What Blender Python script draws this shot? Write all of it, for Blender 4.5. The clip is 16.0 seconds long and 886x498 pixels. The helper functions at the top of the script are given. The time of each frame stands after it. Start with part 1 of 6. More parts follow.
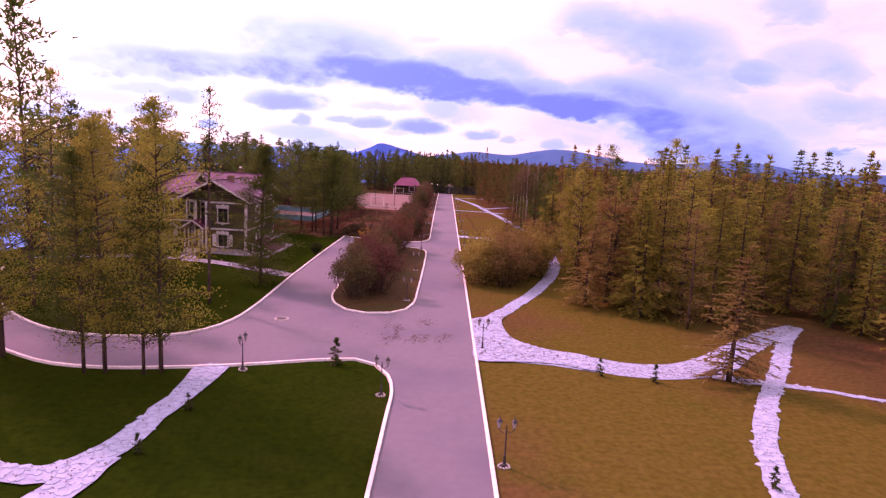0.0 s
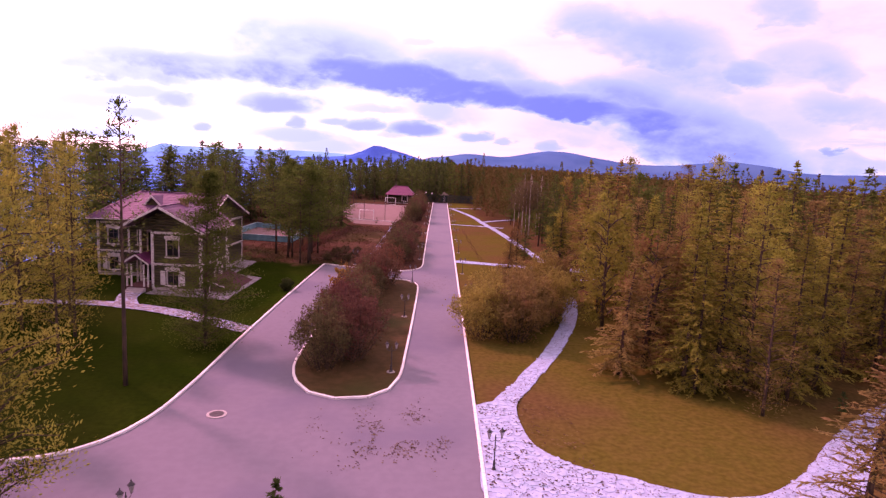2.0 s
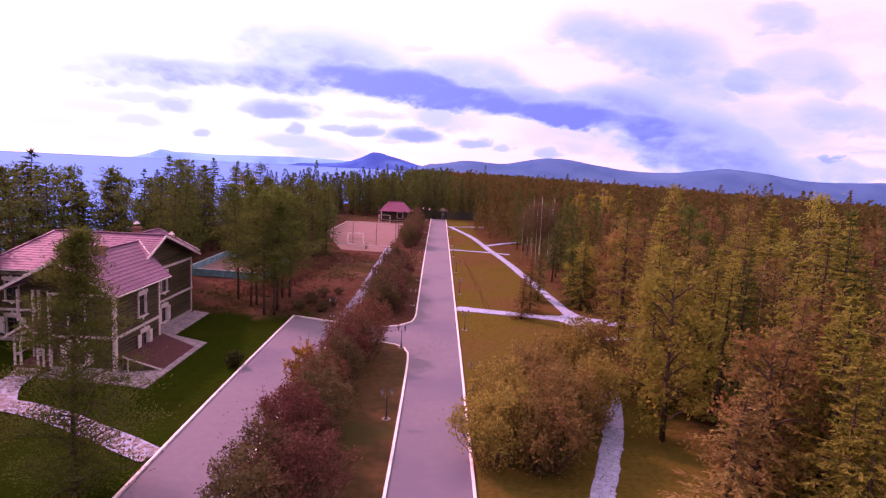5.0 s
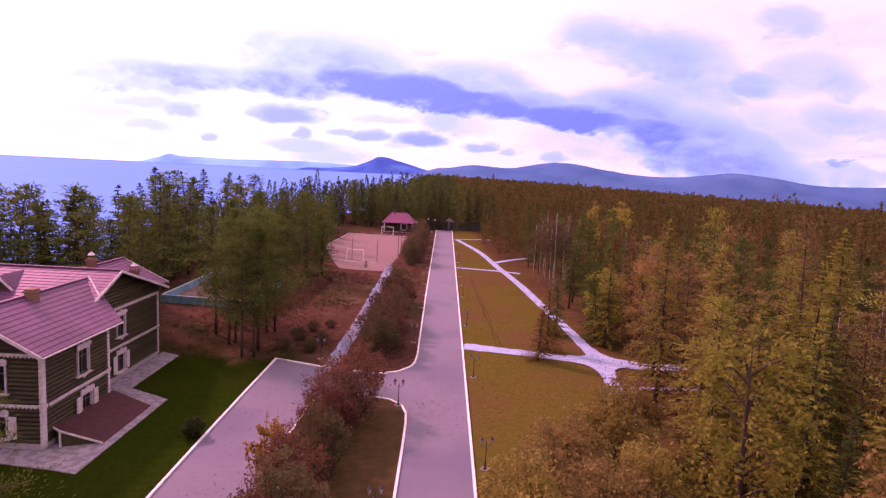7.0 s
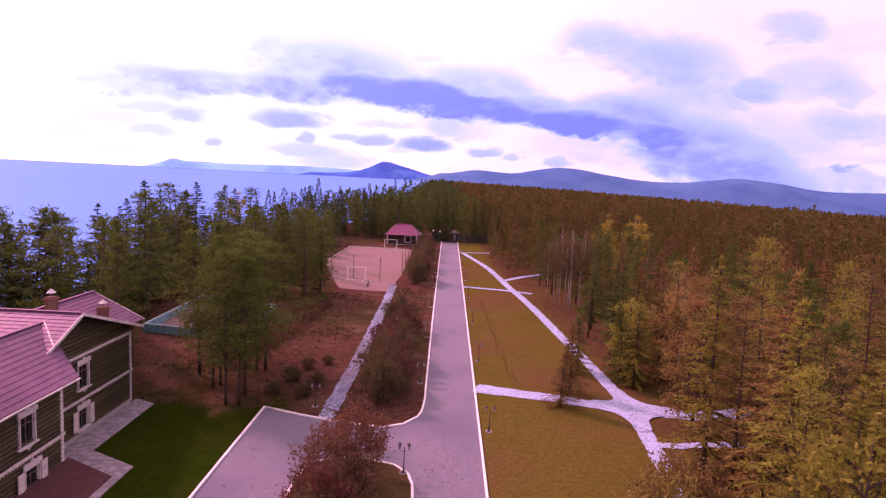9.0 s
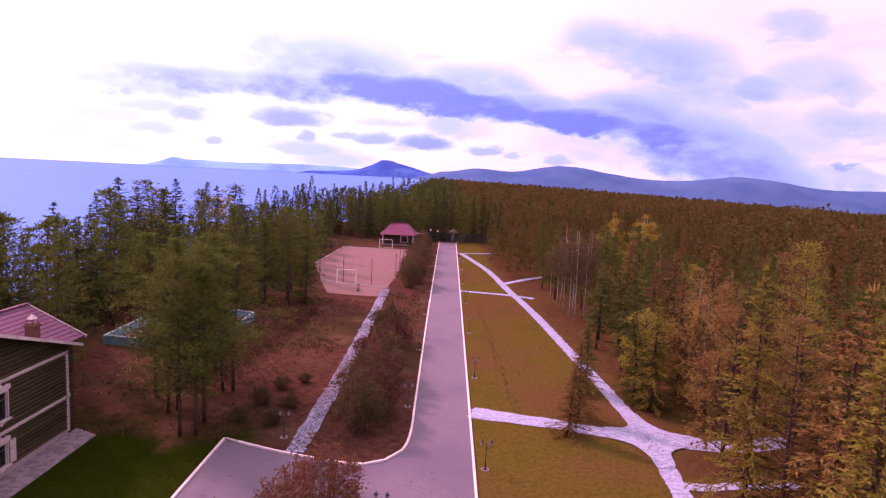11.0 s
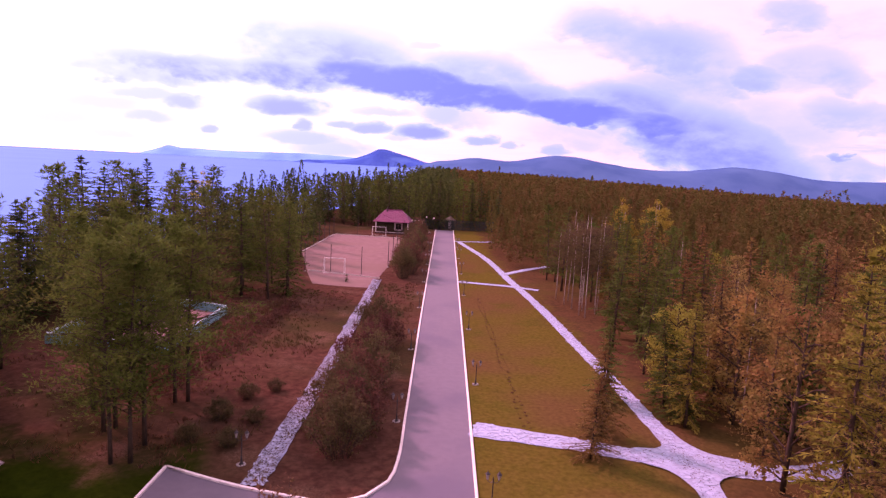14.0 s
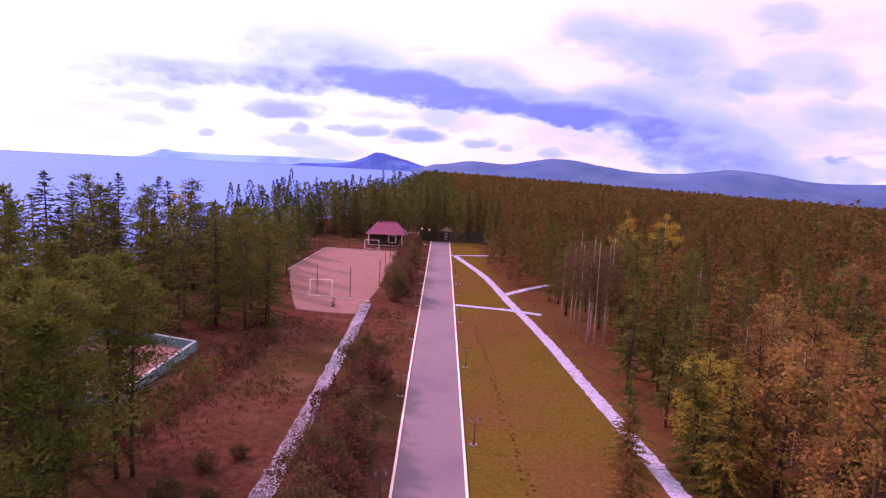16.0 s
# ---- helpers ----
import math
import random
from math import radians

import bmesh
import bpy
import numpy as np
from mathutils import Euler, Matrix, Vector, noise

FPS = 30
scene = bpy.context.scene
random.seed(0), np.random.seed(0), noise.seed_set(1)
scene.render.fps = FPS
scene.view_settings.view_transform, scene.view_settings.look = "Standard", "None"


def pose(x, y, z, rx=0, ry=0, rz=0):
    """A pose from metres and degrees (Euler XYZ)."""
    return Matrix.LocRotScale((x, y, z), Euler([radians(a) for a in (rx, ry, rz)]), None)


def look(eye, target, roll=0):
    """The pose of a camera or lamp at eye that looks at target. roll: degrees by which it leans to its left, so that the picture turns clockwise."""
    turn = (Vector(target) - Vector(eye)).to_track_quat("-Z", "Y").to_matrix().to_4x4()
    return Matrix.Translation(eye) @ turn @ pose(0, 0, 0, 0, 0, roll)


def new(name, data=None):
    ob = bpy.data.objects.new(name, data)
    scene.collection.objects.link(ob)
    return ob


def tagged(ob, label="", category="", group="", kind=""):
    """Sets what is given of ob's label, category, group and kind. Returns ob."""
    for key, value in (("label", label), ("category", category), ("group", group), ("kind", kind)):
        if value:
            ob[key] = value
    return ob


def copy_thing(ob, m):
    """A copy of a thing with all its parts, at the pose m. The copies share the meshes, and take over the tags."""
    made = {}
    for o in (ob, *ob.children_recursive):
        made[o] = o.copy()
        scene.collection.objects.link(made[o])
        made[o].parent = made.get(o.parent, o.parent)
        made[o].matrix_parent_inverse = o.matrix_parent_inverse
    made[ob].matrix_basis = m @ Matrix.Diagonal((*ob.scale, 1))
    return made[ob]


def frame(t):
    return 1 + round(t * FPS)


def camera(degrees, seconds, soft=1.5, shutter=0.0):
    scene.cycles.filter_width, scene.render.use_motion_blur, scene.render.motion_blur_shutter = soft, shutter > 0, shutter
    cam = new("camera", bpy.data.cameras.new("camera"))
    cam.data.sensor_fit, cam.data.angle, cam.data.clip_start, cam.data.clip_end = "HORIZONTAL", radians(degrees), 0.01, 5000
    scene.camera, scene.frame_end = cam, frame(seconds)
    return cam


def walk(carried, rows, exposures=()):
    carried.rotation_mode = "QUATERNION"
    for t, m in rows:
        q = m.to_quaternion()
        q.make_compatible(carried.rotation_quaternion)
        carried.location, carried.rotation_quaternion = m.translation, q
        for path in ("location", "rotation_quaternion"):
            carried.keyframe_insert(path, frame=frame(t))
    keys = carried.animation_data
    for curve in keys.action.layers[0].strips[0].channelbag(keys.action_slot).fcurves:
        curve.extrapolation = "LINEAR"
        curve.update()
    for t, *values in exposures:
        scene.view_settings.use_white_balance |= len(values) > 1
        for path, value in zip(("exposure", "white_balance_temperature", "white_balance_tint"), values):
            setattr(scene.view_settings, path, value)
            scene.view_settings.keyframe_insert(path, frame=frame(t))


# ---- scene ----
cam = camera(72.0, 16.0, 1.35)
PATH = [
    (0, (0.115, 5.255, 10.837), (0.117, 7.234, 10.551), 2.95),
    (0.5, (0.071, 8.160, 11.269), (0.072, 10.139, 10.976), 2.84),
    (1, (0.077, 11.027, 11.664), (0.085, 13.006, 11.378), 2.76),
    (1.5, (0.054, 13.753, 12.053), (0.067, 15.731, 11.758), 2.71),
    (2, (0.039, 16.317, 12.454), (0.056, 18.298, 12.175), 2.67),
    (2.5, (0.067, 18.708, 12.808), (0.078, 20.690, 12.537), 2.68),
    (3, (0.065, 21.150, 13.179), (0.084, 23.131, 12.901), 2.75),
    (3.5, (-0.005, 23.590, 13.550), (0.012, 25.571, 13.279), 2.88),
    (4, (0.007, 25.883, 13.868), (0.031, 27.865, 13.605), 2.90),
    (6.5, (0.126, 36.686, 15.542), (0.134, 38.670, 15.290), 2.59),
    (7, (0.099, 38.467, 15.873), (0.098, 40.452, 15.627), 2.79),
    (7.5, (-0.087, 40.270, 16.267), (-0.099, 42.255, 16.021), 3.08),
    (8, (-0.427, 41.810, 16.611), (-0.417, 43.796, 16.376), 3.18),
    (8.5, (-0.552, 43.376, 16.938), (-0.564, 45.361, 16.698), 2.95),
    (9, (-0.590, 44.627, 17.215), (-0.602, 46.613, 16.984), 2.85),
    (11.5, (0.150, 52.238, 16.777), (0.136, 54.224, 16.540), 2.85),
    (12, (0.021, 53.369, 16.298), (0.086, 55.354, 16.065), 3.03),
    (12.5, (-0.021, 54.675, 15.967), (0.028, 56.660, 15.726), 3.01),
    (13, (-0.054, 56.010, 15.638), (0.016, 57.994, 15.397), 2.97),
    (13.5, (0.015, 57.276, 15.528), (0.049, 59.261, 15.283), 2.96),
    (14, (0.070, 58.442, 15.704), (0.069, 60.424, 15.435), 3.03),
    (14.5, (0.171, 59.701, 16.045), (0.155, 61.685, 15.794), 2.95),
    (15, (0.318, 61.203, 16.323), (0.281, 63.187, 16.077), 2.88),
    (15.5, (0.365, 62.835, 16.705), (0.331, 64.819, 16.452), 2.81),
    (16, (0.227, 64.737, 17.170), (0.235, 66.720, 16.911), 2.93),
]
walk(cam, [(t, look(eye, target, roll)) for t, eye, target, roll in PATH], [(0.0, 0.11, 8500, 173), (16.0, 0.11, 8500, 173)])

# ---- world, sun, exposure ----
SUN_EL, SUN_AZ = 38.0, -52.0          # degrees above the horizon; degrees clockwise from straight ahead (+y)


def sky_world():
    w = bpy.data.worlds.new("sky")
    scene.world = w
    w.use_nodes = True
    nt = w.node_tree
    nt.nodes.clear()
    N = nt.nodes.new
    L = nt.links.new

    def math_node(op, a, b=None, c=None, clamp=False):
        n = N("ShaderNodeMath")
        n.operation, n.use_clamp = op, clamp
        for i, v in enumerate((a, b, c)):
            if v is None:
                continue
            if isinstance(v, (int, float)):
                n.inputs[i].default_value = v
            else:
                L(v, n.inputs[i])
        return n.outputs[0]

    def ramp(value, lo, hi):
        n = N("ShaderNodeMapRange")
        n.interpolation_type = "SMOOTHSTEP"
        n.inputs["From Min"].default_value, n.inputs["From Max"].default_value = lo, hi
        L(value, n.inputs["Value"])
        return n.outputs["Result"]

    def mix(f, a, b):
        n = N("ShaderNodeMix")
        n.data_type = "RGBA"
        if isinstance(f, (int, float)):
            n.inputs[0].default_value = f
        else:
            L(f, n.inputs[0])
        for i, v in ((6, a), (7, b)):
            if isinstance(v, tuple):
                n.inputs[i].default_value = (*v, 1)
            else:
                L(v, n.inputs[i])
        return n.outputs[2]

    tc = N("ShaderNodeTexCoord")
    sep = N("ShaderNodeSeparateXYZ")
    L(tc.outputs["Generated"], sep.inputs[0])
    x, y, z = sep.outputs
    az = math_node("ARCTAN2", x, y)
    zz = math_node("MAXIMUM", z, 0.0)
    # the cloud layer seen in perspective: flat sheets that crowd towards the horizon
    h = math_node("ADD", zz, 0.09)
    comb = N("ShaderNodeCombineXYZ")
    L(math_node("DIVIDE", x, h), comb.inputs[0])
    L(math_node("DIVIDE", y, h), comb.inputs[1])

    def fbm(vec, scale, detail, rough, dist=0.0):
        n = N("ShaderNodeTexNoise")
        n.inputs["Scale"].default_value, n.inputs["Detail"].default_value = scale, detail
        n.inputs["Roughness"].default_value, n.inputs["Distortion"].default_value = rough, dist
        L(vec, n.inputs["Vector"])
        return n.outputs["Fac"]

    el = math_node("ARCSINE", z)
    flat = N("ShaderNodeCombineXYZ")
    L(math_node("MULTIPLY", az, 7.0), flat.inputs[0])
    L(math_node("MULTIPLY", el, 14.0), flat.inputs[1])
    puff = fbm(flat.outputs[0], 1.5, 8, 0.58, 0.25)
    tuft = fbm(flat.outputs[0], 0.6, 7, 0.6, 0.3)
    curl = fbm(flat.outputs[0], 4.5, 6, 0.55, 0.2)
    sheets = fbm(comb.outputs[0], 0.8, 7, 0.6, 0.4)

    def warped(value, noise_value, amount, extra, more):
        first = math_node("MULTIPLY", math_node("SUBTRACT", noise_value, 0.5), amount)
        return math_node("ADD", math_node("ADD", value, first), math_node("MULTIPLY", math_node("SUBTRACT", extra, 0.5), more))

    def clouds(rows, u, v, soft, wide, high):
        """Clouds as (direction, height, half width, half height, tilt, depth), flat below and frayed above."""
        total = None
        for ca, ce, wa, we, tilt, depth in rows:
            wa, we = wa * wide, we * high
            dx = math_node("SUBTRACT", u, ca)
            dy = math_node("MULTIPLY", math_node("SUBTRACT", math_node("SUBTRACT", v, ce), math_node("MULTIPLY", dx, tilt)), 1.0 / we)
            dy = math_node("MAXIMUM", dy, math_node("MULTIPLY", dy, -1.7))
            dx = math_node("MULTIPLY", dx, 1.0 / wa)
            reach = math_node("MULTIPLY_ADD", dx, dx, math_node("MULTIPLY", dy, dy))
            one = math_node("MULTIPLY", ramp(reach, 1.0, soft), depth)
            total = one if total is None else math_node("MAXIMUM", total, one)
        return total

    # a long dark bank that climbs to the left across the way ahead, with a paler one above it on the east side
    bank = clouds(((-0.284, 0.178, 0.046, 0.0192, -0.06, 0.5), (-0.196, 0.151, 0.124, 0.0348, -0.06, 0.6), (-0.386, 0.120, 0.121, 0.0160, -0.02, 0.68), (-0.470, 0.106, 0.080, 0.0150, 0.0, 0.60),
                   (-0.258, 0.122, 0.073, 0.0184, -0.06, 0.75), (-0.142, 0.129, 0.085, 0.0205, -0.06, 0.92), (-0.044, 0.125, 0.077, 0.0207, -0.06, 1), (0.023, 0.109, 0.108, 0.0192, -0.06, 1),
                   (0.034, 0.141, 0.090, 0.0240, -0.06, 0.5), (0.124, 0.107, 0.079, 0.0208, -0.06, 0.62), (0.202, 0.092, 0.094, 0.0156, -0.06, 0.98), (0.268, 0.107, 0.074, 0.0219, -0.06, 0.62),
                   (0.315, 0.075, 0.053, 0.0186, -0.06, 0.85), (0.351, 0.057, 0.047, 0.0235, -0.06, 0.62)),
                  warped(az, tuft, 0.09, puff, 0.05), warped(el, puff, 0.036, curl, 0.016), 0.04, 1.75, 2.15)
    pale = clouds(((0.397, 0.040, 0.111, 0.0372, -0.3, 0.70), (0.230, 0.211, 0.059, 0.0208, -0.1, 0.41), (0.315, 0.179, 0.090, 0.0287, -0.1, 0.47), (0.384, 0.134, 0.042, 0.0193, -0.1, 0.43),
                   (0.490, 0.222, 0.041, 0.0174, -0.1, 0.40), (0.447, 0.145, 0.032, 0.0140, -0.1, 0.47), (0.525, 0.148, 0.052, 0.0223, -0.1, 0.40), (0.566, 0.090, 0.053, 0.0180, -0.1, 0.38),
                   (0.574, 0.020, 0.062, 0.0137, -0.1, 0.40), (0.454, 0.073, 0.091, 0.0303, -0.1, 0.31), (0.205, 0.050, 0.086, 0.0211, -0.1, 0.25), (-0.005, 0.078, 0.055, 0.0142, -0.1, 0.33),
                   (-0.184, 0.173, 0.106, 0.0247, -0.1, 0.44), (0.329, 0.121, 0.071, 0.0198, -0.1, 0.43)),
                  warped(az, tuft, 0.10, puff, 0.06), warped(el, puff, 0.045, curl, 0.022), 0.0, 1.9, 2.5)
    small = clouds(((-0.257, 0.077, 0.050, 0.0120, 0, 0.78), (-0.409, 0.072, 0.026, 0.0098, 0, 0.67), (-0.454, 0.080, 0.045, 0.0064, 0, 0.54), (-0.511, 0.062, 0.050, 0.0101, 0, 0.46),
                    (-0.450, 0.049, 0.031, 0.0081, 0, 0.55), (-0.560, 0.039, 0.042, 0.0076, 0, 0.42), (-0.498, 0.021, 0.040, 0.0056, 0, 0.40), (-0.235, 0.030, 0.054, 0.0088, 0, 0.54),
                    (-0.186, 0.018, 0.052, 0.0116, 0, 0.46), (-0.112, 0.078, 0.043, 0.0053, 0, 0.40), (-0.013, 0.078, 0.031, 0.0142, 0, 0.46), (0.168, 0.032, 0.020, 0.0062, 0, 0.46),
                    (0.564, 0.039, 0.010, 0.0054, 0, 0.67), (-0.046, 0.185, 0.020, 0.0050, 0, 0.34)),
                   warped(az, puff, 0.050, curl, 0.040), warped(el, puff, 0.016, curl, 0.014), 0.05, 1.75, 2.3)
    tiny = clouds(((-0.046, 0.050, 0.039, 0.0099, 0, 0.78), (-0.235, 0.049, 0.015, 0.0087, 0, 0.66), (-0.171, 0.055, 0.023, 0.0053, 0, 0.59), (-0.127, 0.052, 0.029, 0.0071, 0, 0.68),
                   (-0.370, 0.035, 0.010, 0.0059, 0, 0.66), (0.052, 0.042, 0.025, 0.0063, 0, 0.59), (0.100, 0.038, 0.014, 0.0045, 0, 0.43), (-0.081, 0.041, 0.018, 0.0045, 0, 0.36)),
                  warped(az, puff, 0.030, curl, 0.035), warped(el, puff, 0.010, curl, 0.013), 0.10, 1.6, 2.1)
    grain = math_node("ADD", 0.76, math_node("MULTIPLY", math_node("ADD", ramp(puff, 0.32, 0.66), math_node("MULTIPLY", ramp(curl, 0.3, 0.7), 0.4)), 0.38))
    thin = math_node("MULTIPLY", ramp(sheets, 0.40, 0.72), math_node("ADD", 0.16, math_node("MULTIPLY", ramp(az, -0.1, 0.35), 0.16)))
    shade = math_node("MAXIMUM", math_node("MULTIPLY", math_node("MAXIMUM", bank, pale), grain), math_node("MAXIMUM", math_node("MAXIMUM", small, tiny), thin), clamp=True)
    cloud = mix(ramp(shade, 0.0, 0.12), (0.72, 1.17, 0.93), (0.37, 1.12, 0.96))
    cloud = mix(ramp(shade, 0.09, 0.30), cloud, (0.18, 0.94, 1.0))
    cloud = mix(ramp(shade, 0.24, 0.52), cloud, (0.060, 0.78, 1.0))
    cloud = mix(ramp(shade, 0.42, 1.02), cloud, (0.0, 0.34, 0.82))
    sky = N("ShaderNodeTexSky")
    sky.sky_type, sky.sun_disc = "NISHITA", False
    sky.sun_elevation, sky.sun_rotation = radians(SUN_EL), radians(SUN_AZ)
    sky.dust_density, sky.ozone_density = 1.5, 2.0
    sun_dir = N("ShaderNodeVectorMath")
    sun_dir.operation = "DOT_PRODUCT"
    L(tc.outputs["Generated"], sun_dir.inputs[0])
    sun_dir.inputs[1].default_value = (math.sin(radians(SUN_AZ)) * math.cos(radians(SUN_EL)), math.cos(radians(SUN_AZ)) * math.cos(radians(SUN_EL)), math.sin(radians(SUN_EL)))
    bright = math_node("ADD", 0.99, math_node("MULTIPLY", ramp(sun_dir.outputs["Value"], 0.35, 1.0), 0.7))
    bg1, bg2 = N("ShaderNodeBackground"), N("ShaderNodeBackground")
    L(sky.outputs[0], bg1.inputs[0])
    bg1.inputs[1].default_value = 0.06
    L(cloud, bg2.inputs[0])
    L(bright, bg2.inputs[1])
    ms = N("ShaderNodeMixShader")
    ms.inputs[0].default_value = 0.93
    L(bg1.outputs[0], ms.inputs[1])
    L(bg2.outputs[0], ms.inputs[2])
    out = N("ShaderNodeOutputWorld")
    L(ms.outputs[0], out.inputs[0])


sky_world()
sun_data = bpy.data.lights.new("sun", "SUN")
sun_data.energy, sun_data.angle, sun_data.color = 2.5, radians(4), (1.0, 0.93, 0.84)
sun = new("sun", sun_data)
sun.matrix_world = look((0, 0, 60), (-math.sin(radians(SUN_AZ)) * math.cos(radians(SUN_EL)), -math.cos(radians(SUN_AZ)) * math.cos(radians(SUN_EL)), 60 - math.sin(radians(SUN_EL))))

# ---- materials ----
def material(name, base, second=None, scale=1.0, detail=5, rough=0.85, spec=0.3, metal=0.0, bump=0.0, bump_scale=None, third=None, third_scale=0.15,
             per_object=0.0, per_island=0.0, lo=0.35, hi=0.65, stretch=(1, 1, 1), coords="Object", trans=0.0):
    """A rough surface in two or three tones: fine grain of base and second, wide stains of third."""
    m = bpy.data.materials.new(name)
    m.use_nodes = True
    nt = m.node_tree
    N, L = nt.nodes.new, nt.links.new
    b = nt.nodes["Principled BSDF"]
    b.inputs["Roughness"].default_value, b.inputs["Metallic"].default_value = rough, metal
    b.inputs["Specular IOR Level"].default_value = spec
    tc = N("ShaderNodeTexCoord")
    mp = N("ShaderNodeMapping")
    mp.inputs["Scale"].default_value = stretch
    L(tc.outputs[coords], mp.inputs[0])

    def noise_tex(s, d):
        n = N("ShaderNodeTexNoise")
        n.inputs["Scale"].default_value, n.inputs["Detail"].default_value = s, d
        L(mp.outputs[0], n.inputs["Vector"])
        return n.outputs["Fac"]

    def mixed(f, a, c, lo_, hi_):
        r = N("ShaderNodeMapRange")
        r.interpolation_type = "SMOOTHSTEP"
        r.inputs["From Min"].default_value, r.inputs["From Max"].default_value = lo_, hi_
        L(f, r.inputs["Value"])
        n = N("ShaderNodeMix")
        n.data_type = "RGBA"
        L(r.outputs["Result"], n.inputs[0])
        for i, v in ((6, a), (7, c)):
            if isinstance(v, tuple):
                n.inputs[i].default_value = (*v, 1)
            else:
                L(v, n.inputs[i])
        return n.outputs[2]

    col = None
    if second:
        col = mixed(noise_tex(scale, detail), base, second, lo, hi)
    if third:
        col = mixed(noise_tex(third_scale, 4), col if col else base, third, 0.45, 0.68)
    for amount, socket in ((per_object, "o"), (per_island, "i")):
        if amount:
            if socket == "o":
                rnd = N("ShaderNodeObjectInfo").outputs["Random"]
            else:
                rnd = N("ShaderNodeNewGeometry").outputs["Random Per Island"]
            r = N("ShaderNodeMapRange")
            r.inputs["To Min"].default_value, r.inputs["To Max"].default_value = 1 - amount, 1 + amount
            L(rnd, r.inputs["Value"])
            hsv = N("ShaderNodeHueSaturation")
            L(r.outputs["Result"], hsv.inputs["Value"])
            h2 = N("ShaderNodeMapRange")
            h2.inputs["To Min"].default_value, h2.inputs["To Max"].default_value = 0.5 - amount * 0.06, 0.5 + amount * 0.06
            L(rnd, h2.inputs["Value"])
            L(h2.outputs["Result"], hsv.inputs["Hue"])
            if col is None:
                hsv.inputs["Color"].default_value = (*base, 1)
            else:
                L(col, hsv.inputs["Color"])
            col = hsv.outputs[0]
    if col is None:
        b.inputs["Base Color"].default_value = (*base, 1)
    else:
        L(col, b.inputs["Base Color"])
    if bump:
        bp = N("ShaderNodeBump")
        bp.inputs["Strength"].default_value, bp.inputs["Distance"].default_value = bump, 0.02
        L(noise_tex(bump_scale or scale * 3, 6), bp.inputs["Height"])
        L(bp.outputs[0], b.inputs["Normal"])
    if trans:
        # thin leaves let some light through
        tr = N("ShaderNodeBsdfTranslucent")
        ms = N("ShaderNodeMixShader")
        ms.inputs[0].default_value = trans
        if col is None:
            tr.inputs[0].default_value = (*base, 1)
        else:
            L(col, tr.inputs[0])
        L(b.outputs[0], ms.inputs[1])
        L(tr.outputs[0], ms.inputs[2])
        L(ms.outputs[0], nt.nodes["Material Output"].inputs[0])
    return m


